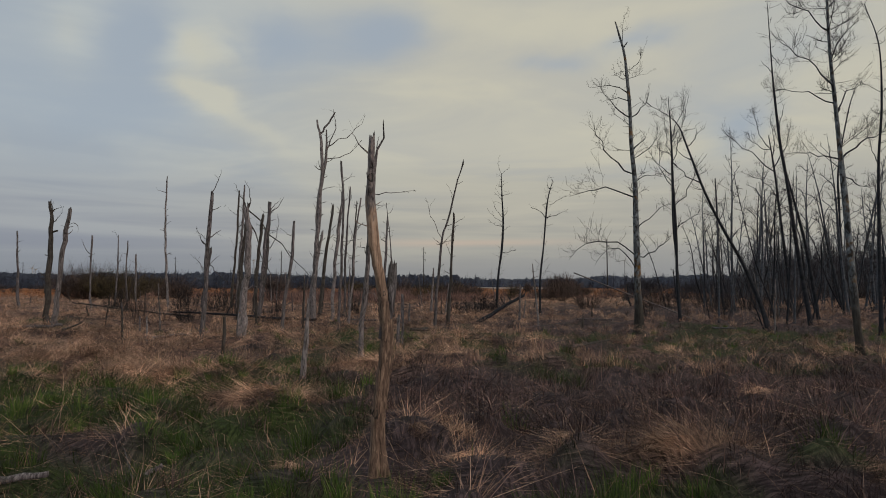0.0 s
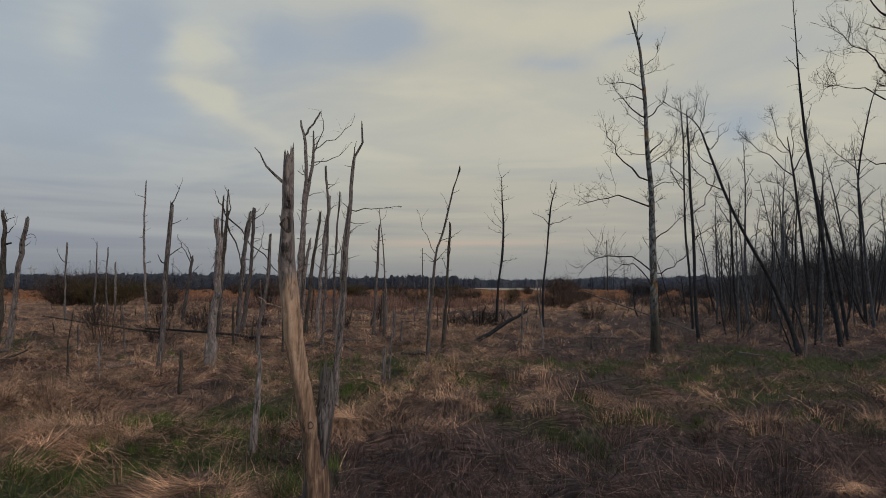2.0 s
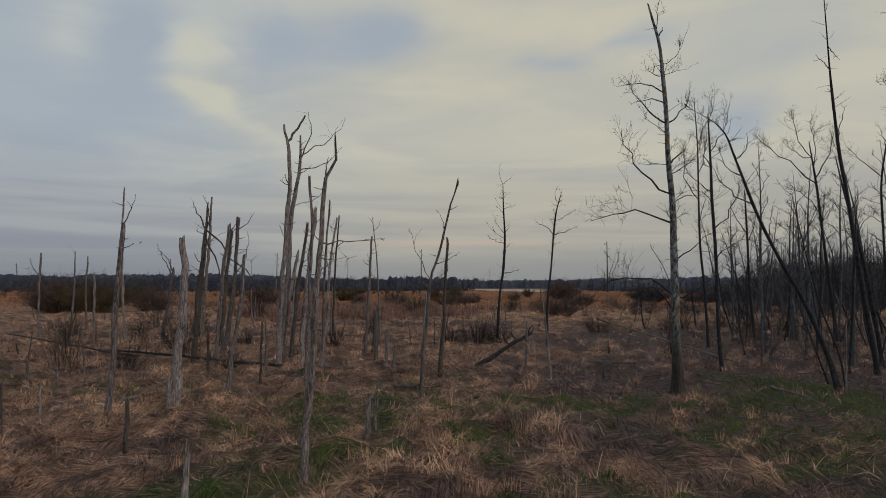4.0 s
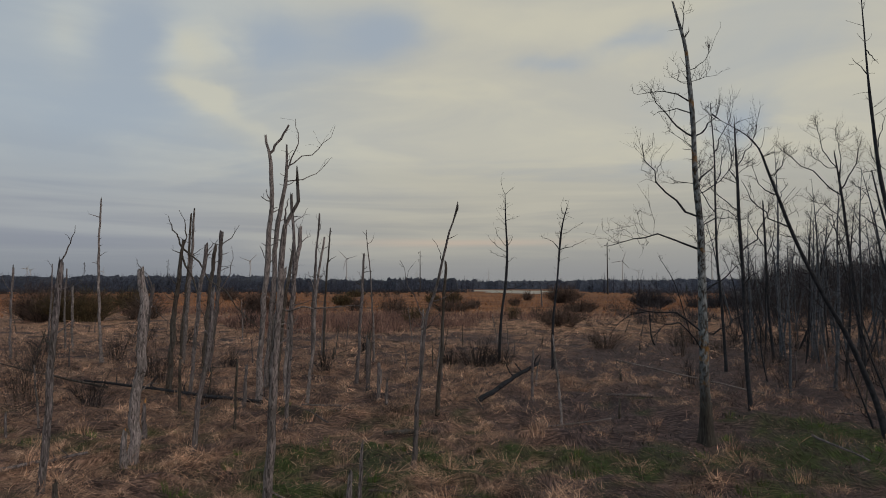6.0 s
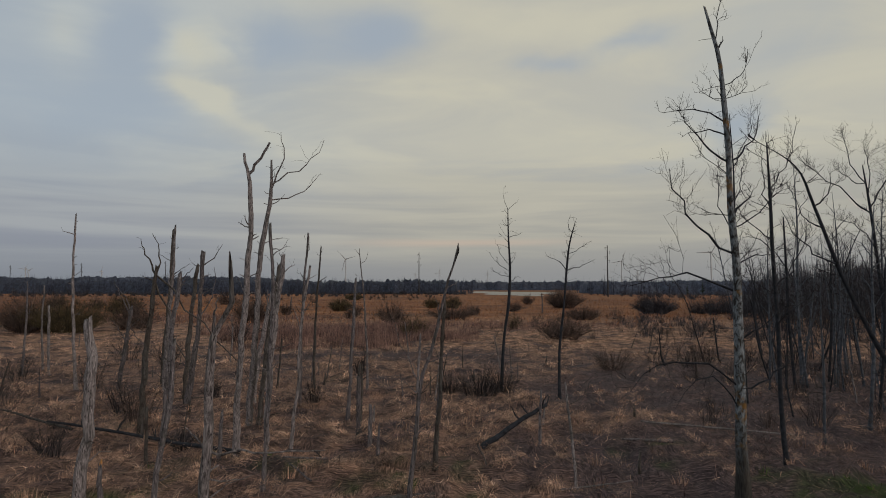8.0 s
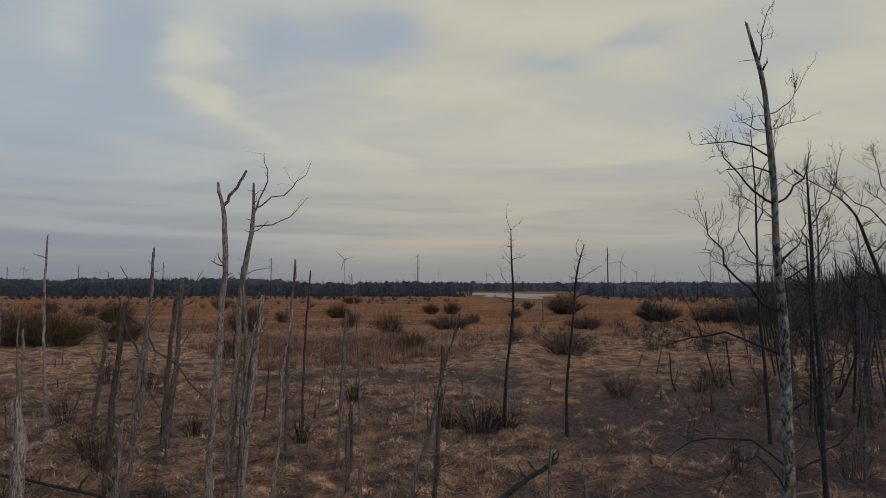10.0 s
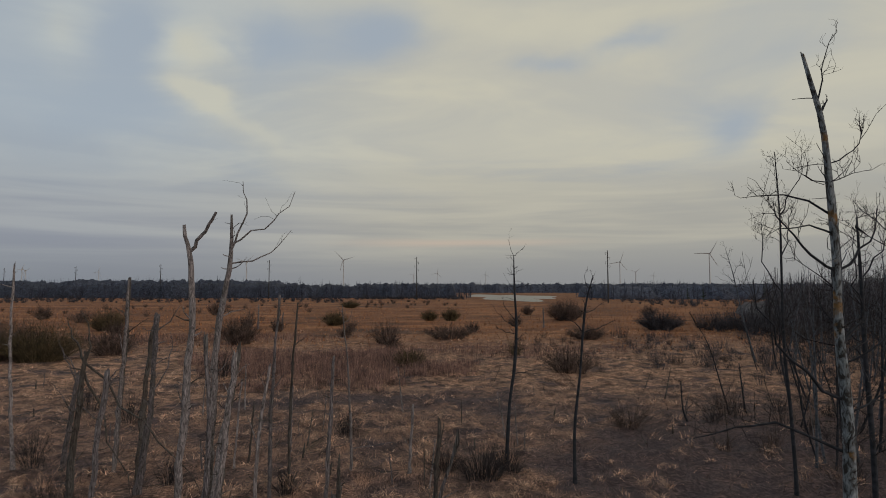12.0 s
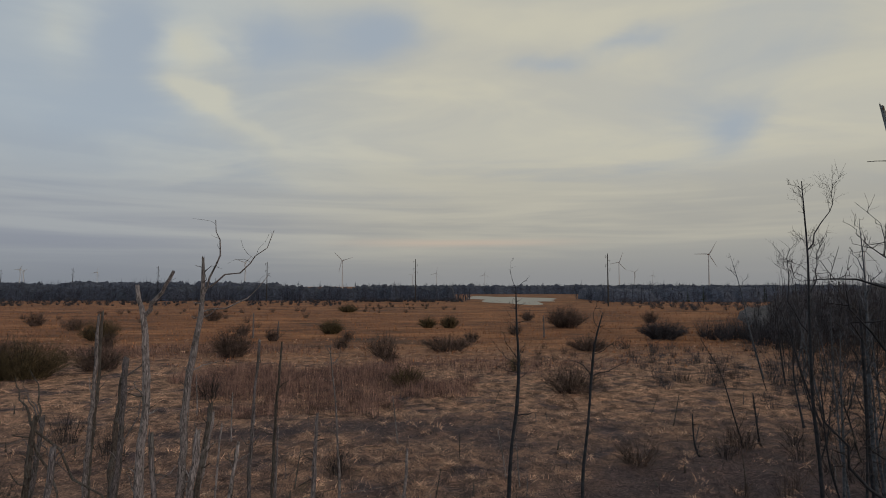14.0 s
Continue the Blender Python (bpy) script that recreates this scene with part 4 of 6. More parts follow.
snag(-10.53, 32.57, [(0, 0, 0.130), (0.02, 0.16, 0.130), (0.22, 1.75, 0.100), (0.41, 3.69, 0.092), (0.47, 5.9, 0.084), (0.5, 6.47, 0.107)],
    [(5.9, 0.81, 0.99, -0.08, 0.030), (5.45, 0.37, 0.1, 0, 0.030), (4.91, 0.64, 0.05, 0, 0.020), (3.69, 0.48, 2.21, -0.11, 0.030)],
    "grey snag with a dark knobby head")
snag(-13.72, 36.79, [(0, 0, 0.081), (0.05, 0.77, 0.081), (0.14, 2.33, 0.072), (0.3, 4.61, 0.063), (0.37, 7.73, 0.045)],
    [(5.47, 0.9, 0.63, -0, 0.023), (4.61, 0.42, 0.43, 0, 0.023)],
    "thin straight weathered snag")
snag(-9.88, 27.49, [(0, 0, 0.098), (0.02, 0.61, 0.098), (0.07, 2.42, 0.085), (0.2, 3.96, 0.073), (0.37, 5.72, 0.061)],
    [(5.56, -0.67, 1.3, 0.03, 0.039), (5.52, -0.17, 1.48, -0.11, 0.031), (5.42, 1.2, -3.54, 0.01, 0.039), (5.5, 3.5, -4.0, 0.03, 0.036), (4.35, -0.81, -0.16, 0.86, 0.024)],
    "crooked snag with drooping broken limbs")
snag(-5.62, 24.62, [(0, 0, 0.101), (0.04, 1.95, 0.093), (0.14, 3.46, 0.085), (0.22, 4.98, 0.077), (0.28, 6.13, 0.073), (0.29, 7.69, 0.063), (0.05, 8.86, 0.047)],
    [(8.37, 0.7, 0.92, -0.02, 0.046), (5.17, -0.21, 0.13, 0, 0.023), (4.6, -0.28, 0.61, 0, 0.023), (6.33, 0.27, 0.15, 0, 0.031)],
    "tall grey snag with a forked tip")
snag(-6.71, 29.03, [(0, 0, 0.112), (0.03, 0.56, 0.112), (0.16, 2.93, 0.107), (0.24, 4.78, 0.098), (0.27, 6.09, 0.090), (0.48, 7.42, 0.078), (0.63, 8.56, 0.062), (0.66, 9.81, 0.041)],
    [(8.85, 0.37, 2.18, -0.1, 0.038), (8.9, 2.01, 1.53, -0.08, 0.030), (8.46, 1.84, 1.1, -0.15, 0.030), (8.18, 0.56, 0.42, -0.1, 0.023), (6.75, 0.77, 0.28, 0.09, 0.023), (9.62, -0.23, 0.06, 0, 0.015)],
    "tall bleached snag with thin spreading limbs", tone=1, twig=2)
snag(-4.09, 22.32, [(0, 0, 0.063), (0.05, 1.55, 0.054), (0.12, 3.67, 0.050), (0.14, 5.1, 0.045), (0.05, 6.63, 0.041)],
    [(6.12, 0.26, 0, 0, 0.017), (4.24, -0.15, 0.29, 0, 0.017)],
    "straight dark grey snag with broken top")
snag(-4.91, 25.1, [(0, 0, 0.080), (0.08, 1.72, 0.075), (0.22, 3.41, 0.070), (0.32, 4.43, 0.070), (0.47, 5.72, 0.059)],
    [(4.77, -0.21, 0.34, 0, 0.021), (3.41, -0.23, 0.26, 0, 0.021)],
    "leaning bleached snag with square broken top", tone=1)
snag(-0.3, 18.3, [(0, 0, 0.056), (0.09, 1.26, 0.049), (0.18, 2.31, 0.041), (0.28, 3.15, 0.035), (0.52, 3.98, 0.030), (0.78, 5.06, 0.022), (0.97, 5.55, 0.014)],
    [(3.19, -0.58, 1.33, 0.02, 0.012), (3.56, 0.61, 0.31, -0.08, 0.012), (4.41, -0.15, 0.52, -0.09, 0.012), (4.87, 0.23, 0.11, 0, 0.012)],
    "thin snag leaning over in its upper half")
snag(0.19, 23.57, [(0, 0, 0.068), (0.01, 0.15, 0.068), (0.12, 1.7, 0.054), (0.21, 3.55, 0.049), (0.26, 4.64, 0.044)],
    [(2.93, -0.23, 0.62, 0, 0.016)],
    "broken straight dark snag")
snag(-4.23, 25.39, [(0, 0, 0.054), (0.1, 0.9, 0.054), (0.22, 2.01, 0.049), (0.25, 3.38, 0.044), (0.38, 4.6, 0.038), (0.51, 5.5, 0.033)],
    [(3.55, -0.26, 0.78, 0, 0.021), (5.12, 0.3, 0.18, 0, 0.014), (4.07, 0.19, 0.35, 0, 0.021)],
    "thin crooked grey snag")
snag(-3, 34.49, [(0, 0, 0.058), (-0.04, 0.97, 0.058), (-0.11, 2.53, 0.050), (-0.2, 4.11, 0.033), (-0.35, 5.44, 0.025), (-0.46, 6.5, 0.017)],
    [(5.97, 0.37, 0.59, -0.16, 0.016), (6.23, -0.22, 0.27, 0, 0.016)],
    "thin young snag with a curling top")
snag(-2.55, 28.55, [(0, 0, 0.071), (0.03, 1.06, 0.058), (0.06, 2.07, 0.039)],
    [],
    "short leaning dead stem", jag=0.1)
snag(3.46, 25.87, [(0, 0, 0.050), (0.03, 0.86, 0.045), (0.05, 1.74, 0.039)],
    [(1.56, 0.09, 0.11, 0, 0.014)],
    "short upright dead post-like stem")
snag(-15.17, 21.84, [(0, 0, 0.101), (-0, 0.34, 0.101), (-0.01, 2.46, 0.088), (0.01, 4, 0.074), (-0.1, 4.99, 0.054)],
    [(3.89, 0.26, 0.07, 0, 0.044), (4.55, 0.13, 0.07, 0, 0.026)],
    "dark snag with a stubby side limb")
snag(-15.61, 22.9, [(0, 0, 0.099), (0.01, 0.19, 0.099), (0.12, 1.82, 0.092), (0.26, 3.42, 0.078), (0.46, 4.66, 0.064)],
    [(4.15, 0.47, -0.32, 0.45, 0.018)],
    "leaning pale snag with a hooked limb", tone=1)
snag(-22.58, 36.5, [(0, 0, 0.068), (-0.01, 0.27, 0.068), (-0.1, 2.62, 0.056), (-0.09, 4.88, 0.056)],
    [(3.79, -0.59, 0.95, 0.12, 0.029)],
    "thin forked snag far off in the marsh")
snag(-23.15, 40.14, [(0, 0, 0.050), (0.01, 0.32, 0.050), (0.11, 3.11, 0.050), (0.07, 5.2, 0.025)],
    [(3.11, 0.33, 0.8, 0, 0.024)],
    "thin bare pole-like snag")
snag(-21.56, 40.04, [(0, 0, 0.062), (-0.02, 0.33, 0.062), (-0.13, 2.31, 0.062), (-0.14, 3.91, 0.049)],
    [],
    "short pale snag in the marsh", tone=1)
snag(-23.36, 42.15, [(0, 0, 0.052), (-0.02, 0.26, 0.052), (-0.19, 2.76, 0.052), (-0.14, 4.95, 0.039)],
    [],
    "thin short snag in the marsh")
snag(-16.87, 35.06, [(0, 0, 0.087), (-0.03, 0.32, 0.087), (-0.24, 2.58, 0.065), (-0.4, 5.39, 0.054), (-0.38, 8.3, 0.032)],
    [(7.34, -0.6, 0.18, 0, 0.028), (4.97, -0.32, 0.07, 0, 0.028)],
    "tall thin pale snag", tone=1)
snag(-32.15, 43.11, [(0, 0, 0.107), (-0.01, 0.22, 0.107), (-0.18, 2.79, 0.080), (-0.37, 5.81, 0.053)],
    [(4.29, 0.29, 0.22, 0, 0.034)],
    "far dark snag in the marsh")
snag(-5.57, 19.64, [(0, 0, 0.061), (0.13, 1.41, 0.055), (0.34, 2.78, 0.049), (0.38, 3.88, 0.042)],
    [(2.78, -0.18, 0.2, 0, 0.023)],
    "dark snag with broken top")
snag(-8.4, 25.87, [(0, 0, 0.064), (0.02, 0.3, 0.064), (0.16, 2.35, 0.064), (0.28, 3.9, 0.064), (0.46, 5.41, 0.064)],
    [(5.07, 0.3, 0.39, 0, 0.021), (5.2, 0.48, 0.47, 0, 0.021)],
    "dark straight snag with a knotted top")
snag(-6.24, 28.74, [(0, 0, 0.089), (0.25, 2.71, 0.080), (0.64, 5.59, 0.062)],
    [(5.53, -0.09, 0.2, 0, 0.023)],
    "grey leaning snag with broken top")
snag(-5.45, 31.61, [(0, 0, 0.068), (0.02, 3.44, 0.059), (0.24, 7.1, 0.039)],
    [(3.76, 0.44, 0.63, 0, 0.025)],
    "thin upright dead stem")
snag(-5.54, 34.49, [(0, 0, 0.064), (0.06, 3.6, 0.053), (0.27, 6.9, 0.032)],
    [(5.33, 0.41, 0.28, 0, 0.027)],
    "thin crooked dead stem")
snag(-3.18, 29.7, [(0, 0, 0.073), (0.16, 3.04, 0.064), (0.26, 5.27, 0.046)],
    [],
    "thin dead stem standing in straw")
snag(-12.6, 34.68, [(0, 0, 0.083), (0.18, 3.69, 0.075), (0.3, 5.58, 0.060), (0.32, 7.69, 0.053)],
    [(4.63, -0.22, 0.95, 0, 0.029)],
    "dark snag with a bleached splintered tip", tone=1)
snag(-7.58, 32.09, [(0, 0, 0.112), (0.22, 2.07, 0.100), (0.49, 3.52, 0.089), (0.74, 4.76, 0.071)],
    [(2.97, 0.17, 0.45, 0, 0.023)],
    "leaning stout bleached snag", tone=1, jag=0.08)
snag(-11.31, 34.01, [(0, 0, 0.104), (0.11, 1.79, 0.097), (0.23, 3.78, 0.091), (0.46, 5.97, 0.091)],
    [(4.99, 0.14, 0.2, 0, 0.025)],
    "stout straight grey snag", jag=0.06)
snag(-14.85, 34.97, [(0, 0, 0.095), (0.09, 0.65, 0.095), (0.33, 2.3, 0.082), (0.48, 3.76, 0.068)],
    [(3.45, -1.06, 1.79, 0, 0.035), (3.56, -0.6, 1.16, -0.07, 0.035), (2.93, 1.5, -1.46, -0.01, 0.026), (2.72, 0.56, 0.63, 0, 0.026), (2.09, -0.9, 1.25, -0.05, 0.026)],
    "broken crown of a fallen-in dead tree", twig=4)
snag(-6.68, 18.68, [(0, 0, 0.069), (0, 0.68, 0.053)],
    [],
    "broken low stump with orange heartwood", jag=0.05)
snag(-1.26, 15.52, [(0, 0, 0.059), (0.07, 0.8, 0.040)],
    [],
    "low broken grey stump in grass", jag=0.05)
snag(-7.64, 21.46, [(0, 0, 0.055), (-0.03, 0.91, 0.047)],
    [],
    "low stump with a fresh orange break", jag=0.05)
snag(-7.77, 23.76, [(0, 0, 0.045), (-0.02, 1.59, 0.040)],
    [],
    "short dark dead stem in straw", jag=0.05)
snag(-5.31, 21.65, [(0, 0, 0.034), (0.02, 1.84, 0.030)],
    [],
    "short dark dead stem in straw", jag=0.05)
snag(-6.03, 24.43, [(0, 0, 0.062), (0.06, 1.29, 0.046)],
    [],
    "short dark dead stem in straw", jag=0.05)
snag(-5.81, 15.13, [(0, 0, 0.048), (0.01, 0.92, 0.036)],
    [],
    "weathered split stump in wet grass", jag=0.05)
snag(-2.12, 28.93, [(0, 0, 0.039), (0.04, 0.48, 0.033)],
    [],
    "small pale stump in dry grass", jag=0.05)
snag(-1.45, 24.43, [(0, 0, 0.041), (0.01, 0.32, 0.036), (0.02, 0.72, 0.031)],
    [],
    "small pale stump in dry grass", jag=0.05)
snag(-9.23, 16.49, [(0, 0, 0.029), (-0.01, 0.26, 0.027), (-0.05, 1.04, 0.025)],
    [],
    "small dark stump in dry grass", jag=0.05)
snag(-8.93, 17.24, [(0, 0, 0.022), (-0.01, 0.26, 0.022), (-0.03, 0.78, 0.022)],
    [],
    "small pale stump in dry grass", jag=0.05)
snag(-11.27, 20.12, [(0, 0, 0.037), (-0.08, 1.11, 0.025)],
    [],
    "short dark stub in dry grass", jag=0.05)
snag(-11.41, 21.55, [(0, 0, 0.033), (-0.06, 0.57, 0.027)],
    [],
    "short dark stub in dry grass", jag=0.05)
snag(-1.18, 16.49, [(0, 0, 0.037), (0.03, 1.1, 0.029)],
    [],
    "short leaning dead stem", jag=0.05)
snag(-1.88, 25.87, [(0, 0, 0.063), (0.01, 0.34, 0.060), (0.05, 1.23, 0.056)],
    [],
    "low broken stump in dry grass", jag=0.05)
snag(-2.34, 26.82, [(0, 0, 0.073), (-0.01, 0.47, 0.070), (-0.04, 1.76, 0.066)],
    [],
    "low broken stump in dry grass", jag=0.05)
snag(-0.72, 34.49, [(0, 0, 0.068), (0.04, 0.7, 0.057), (0.16, 2.59, 0.045)],
    [],
    "short dead stem among brush", jag=0.05)
snag(-2.92, 30.66, [(0, 0, 0.070), (0.05, 1.82, 0.038)],
    [],
    "slim dead stem standing in straw", jag=0.05)
snag(0.27, 27.78, [(0, 0, 0.077), (0.1, 2.38, 0.055)],
    [],
    "dark dead stem standing in straw", jag=0.05)
snag(-6.24, 37.36, [(0, 0, 0.053), (0.11, 2.82, 0.030)],
    [],
    "thin dead stem standing in straw", jag=0.05)
snag(-8.05, 35.45, [(0, 0, 0.056), (0.02, 0.33, 0.045), (0.25, 3.53, 0.035)],
    [],
    "thin dead stem standing in straw", jag=0.05)
snag(-7.74, 36.4, [(0, 0, 0.058), (0.02, 0.29, 0.047), (0.17, 2.4, 0.036)],
    [],
    "thin dead stem standing in straw", jag=0.05)
snag(-0.75, 36.4, [(0, 0, 0.065), (0.02, 0.37, 0.054), (0.1, 2.15, 0.043)],
    [],
    "thin dead stem standing in straw", jag=0.05)
snag(-30.93, 111.13, [(0, 0, 0.152), (0.1, 4.2, 0.091)],
    [],
    "far dead stem in the orange marsh", jag=0.05)
snag(-25.99, 108.25, [(0, 0, 0.147), (0.23, 2.93, 0.088)],
    [],
    "far dead stem in the orange marsh", jag=0.05)
snag(19.22, 112.09, [(0, 0, 0.153), (-0.05, 3.64, 0.092)],
    [],
    "far dead stem in the orange marsh", jag=0.05)
live_tree(7.11, 20.71, [(0, 0, 0.175), (-0.01, 0.8, 0.150), (-0.05, 1.7, 0.115), (-0.06, 2.6, 0.106), (-0.1, 3.86, 0.096), (-0.13, 5.5, 0.084), (-0.26, 6.94, 0.072), (-0.30, 8.17, 0.062), (-0.40, 9.3, 0.052), (-0.47, 10.05, 0.046), (-0.54, 10.42, 0.043), (-0.68, 10.90, 0.037), (-0.82, 11.36, 0.030)],
    [(10.42, 0.03, 1.15, 0.06, 0.015), (10.35, 0.20, 0.26, 0, 0.028), (9.45, 0.50, 0.75, -0.22, 0.014), (9.4, -0.14, 0.16, 0, 0.022), (8.35, -0.95, 0.02, -0.12, 0.020), (6.68, 0.59, 0.56, 0, 0.032), (5.80, -1.45, 1.85, 0.12, 0.032), (4.84, -2.3, 0.12, -0.13, 0.032), (2.93, -2.52, -0.1, -0.26, 0.032), (2.93, 1.25, 0.82, -0.11, 0.026), (3.85, 0.92, 0.79, -0.01, 0.026), (7.96, -1.07, 1.15, 0.1, 0.026), (7.75, 0.72, 1.05, -0.14, 0.026), (8.75, -1.25, 0.35, -0.12, 0.022), (5.49, 1.24, 0.17, 0.18, 0.019), (2.21, -1.78, 0.21, -0.4, 0.026), (6.52, 0.91, 1.15, -0.17, 0.019)],
    "tall bare aspen with pale bark above and dark furrowed base", twig=9, pale=True, back=-0.65)
live_tree(9.78, 23.47, [(0, 0, 0.069), (-0.09, 1.58, 0.060), (-0.09, 3.81, 0.055), (-0.17, 5.87, 0.049), (-0.19, 7.32, 0.038), (-0.23, 8.9, 0.021)],
    [(4.84, 0.87, 1.65, -0.1, 0.025), (6.28, -0.9, 1.04, 0.08, 0.019), (7.53, 0.56, 1.58, -0.09, 0.019), (6.91, -0.45, 1.46, 0.07, 0.019), (3.81, 1.09, 0.72, 0.11, 0.019), (5.66, -0.76, 0.62, -0.26, 0.019)],
    "slender bare aspen with twiggy crown", twig=8)
live_tree(12.02, 20.98, [(0, 0, 0.093), (-0.31, 1.01, 0.077), (-0.96, 2.6, 0.064), (-1.63, 3.86, 0.055), (-2.3, 5.3, 0.047), (-2.88, 6.94, 0.036), (-3.3, 7.9, 0.021), (-4.38, 8.6, 0.009)],
    [(5.66, -1.14, 1.28, 0.13, 0.022), (6.94, 0.21, 0.74, -0.23, 0.017), (4.58, 0.3, 0.91, 0, 0.017), (6.39, -0.79, 0.73, 0.15, 0.017), (2.78, -0.53, 0.18, 0, 0.017)],
    "bare tree leaning far over from a clump", twig=5)
live_tree(12.56, 21.46, [(0, 0, 0.033), (-0.18, 0.97, 0.029), (-0.67, 2.42, 0.024), (-1.06, 4.07, 0.014), (-1.42, 5.93, 0.010)],
    [(2.42, -0.24, 0.92, 0, 0.011)],
    "thin bare sapling leaning in a clump", twig=3)
live_tree(12.37, 21.84, [(0, 0, 0.029), (-0.48, 1.12, 0.019), (-0.98, 2.6, 0.010)],
    [],
    "thin bare sapling leaning low", twig=2)
live_tree(13.33, 32, [(0, 0, 0.067), (-0.12, 2.84, 0.060), (-0.28, 5.16, 0.052), (-0.29, 8.08, 0.037), (-0.29, 10.15, 0.030), (-0.4, 12.48, 0.015)],
    [(10.09, 0.53, 2.21, -0.05, 0.027), (7.2, -0.59, 2.95, 0.11, 0.027), (6.32, 0.5, 1.17, 0, 0.027), (8.67, 0.52, 1.93, -0.08, 0.027)],
    "slender dark bare aspen", twig=8)
live_tree(17.17, 34.78, [(0, 0, 0.074), (-0.22, 2.86, 0.066), (-0.26, 5.4, 0.058), (-0.32, 8.28, 0.033)],
    [(6.03, -0.64, 1.92, 0.09, 0.029), (5.4, 0.78, 2.24, -0.06, 0.029)],
    "bare aspen with short crown", twig=6)
live_tree(19.44, 31.61, [(0, 0, 0.096), (-0.28, 2.84, 0.081), (-0.53, 5.7, 0.067), (-0.72, 8.01, 0.052), (-0.98, 10.06, 0.022)],
    [(8.01, -2.21, 2.78, 0.05, 0.035), (8.31, 0.9, 2.19, -0.05, 0.035), (9.18, -0.87, 2.2, 0.1, 0.026), (8.89, 0.1, 2.35, -0.06, 0.026), (6.28, -1.73, 1.45, -0.14, 0.026), (5.99, 0.78, 0.87, 0, 0.026), (9.33, -1.5, 0.73, 0.17, 0.026)],
    "bare tree with a dense broom-like crown", twig=12)
live_tree(15.44, 23.95, [(0, 0, 0.092), (-0.04, 0.32, 0.092), (-0.46, 3.42, 0.076), (-0.76, 6.16, 0.065), (-1, 7.86, 0.054), (-1.18, 10.24, 0.038), (-1.27, 12.21, 0.022), (-1.34, 13.98, 0.011)],
    [(10.89, -0.4, 0.66, 0, 0.019), (8.29, 0.2, 1.08, 0, 0.019), (6.37, -0.3, 1.92, 0, 0.026), (11.77, 0.28, -0.55, 0, 0.019), (12.87, 0.23, 0.44, 0, 0.019)],
    "tall straight leaning bare trunk", twig=2)
live_tree(16.75, 25.39, [(0, 0, 0.069), (-0.02, 0.16, 0.069), (-0.43, 3.25, 0.064), (-0.8, 5.04, 0.052), (-1.18, 6.62, 0.035), (-1.46, 7.99, 0.017)],
    [(5.04, -0.94, 1.58, -0.18, 0.021)],
    "leaning bare trunk beside a taller one", twig=4)
live_tree(9.91, 13.58, [(0, 0, 0.095), (-0.08, 1.23, 0.077), (-0.17, 3.4, 0.067), (-0.25, 4.64, 0.056), (-0.32, 6.03, 0.046), (-0.4, 7.3, 0.039), (-0.42, 8.73, 0.028), (-0.41, 10.33, 0.021), (-0.33, 11.5, 0.011)],
    [(4.5, 1.25, 0.83, 0.03, 0.025), (5.68, 0.82, 0.77, 0.16, 0.021), (6.38, -1.45, 1.13, -0.08, 0.021), (7.73, -1.62, 0.64, -0.03, 0.021), (7.16, 0.86, 1.14, 0.06, 0.021), (4.71, -1.2, 0.14, -0.07, 0.017), (6.03, -1.51, 0.28, -0.09, 0.017), (8.3, 0.53, 1.3, -0.12, 0.017), (9.02, -0.69, 1.31, 0.08, 0.017), (9.6, 0.43, 0.73, 0, 0.017), (4.36, 1.08, -0.28, -0.12, 0.017)],
    "pale-barked bare aspen with spreading twiggy limbs", twig=15, pale=True, r0=0.005)
live_tree(25.29, 35.92, [(0, 0, 0.077), (0.01, 3.52, 0.068), (0.01, 6.16, 0.060), (0.09, 9.16, 0.051), (0.91, 12.87, 0.034), (1.49, 14.57, 0.017)],
    [(9.16, -1.6, 2.02, 0.04, 0.030), (5.5, -0.79, 0.66, 0, 0.030), (10.84, -0.45, 1.01, 0, 0.030), (8.49, 0.9, 0.67, 0, 0.030)],
    "bare forked aspen with twiggy crown", twig=7)
live_tree(14.7, 19.16, [(0, 0, 0.065), (0.06, 2.75, 0.055), (0.17, 5.65, 0.045), (0.4, 8.01, 0.035), (0.4, 10.01, 0.020), (-0.02, 11.42, 0.010)],
    [(5.65, -0.24, 0.98, 0, 0.018), (6.63, 0.42, 0.99, 0, 0.018), (3.33, -0.89, -0.19, -0.32, 0.018)],
    "bare dark aspen with twiggy crown", twig=8)
live_tree(3.37, 36.12, [(0, 0, 0.079), (0.16, 2.38, 0.069), (0.39, 4.05, 0.069), (0.49, 5.74, 0.059), (0.42, 7.45, 0.040), (0.4, 8.88, 0.020)],
    [(3.83, 0.9, 0.2, -0.03, 0.026), (5.74, -0.96, 0.91, 0.09, 0.018), (6.03, 0.34, 0.57, 0, 0.018), (7.3, -0.39, 0.43, 0, 0.018), (7.45, 0.71, 0.23, 0, 0.018), (5.32, -1.02, 0.48, 0.11, 0.018), (6.03, -0.64, 1.13, 0.08, 0.018), (5.18, 0.43, 0.34, 0, 0.018), (8.88, -0.16, 1.09, 0.11, 0.013), (8.88, 0.46, 0.34, 0, 0.018), (8.07, -0.34, 0.09, 0, 0.018)],
    "small dark bare tree standing alone", twig=3)
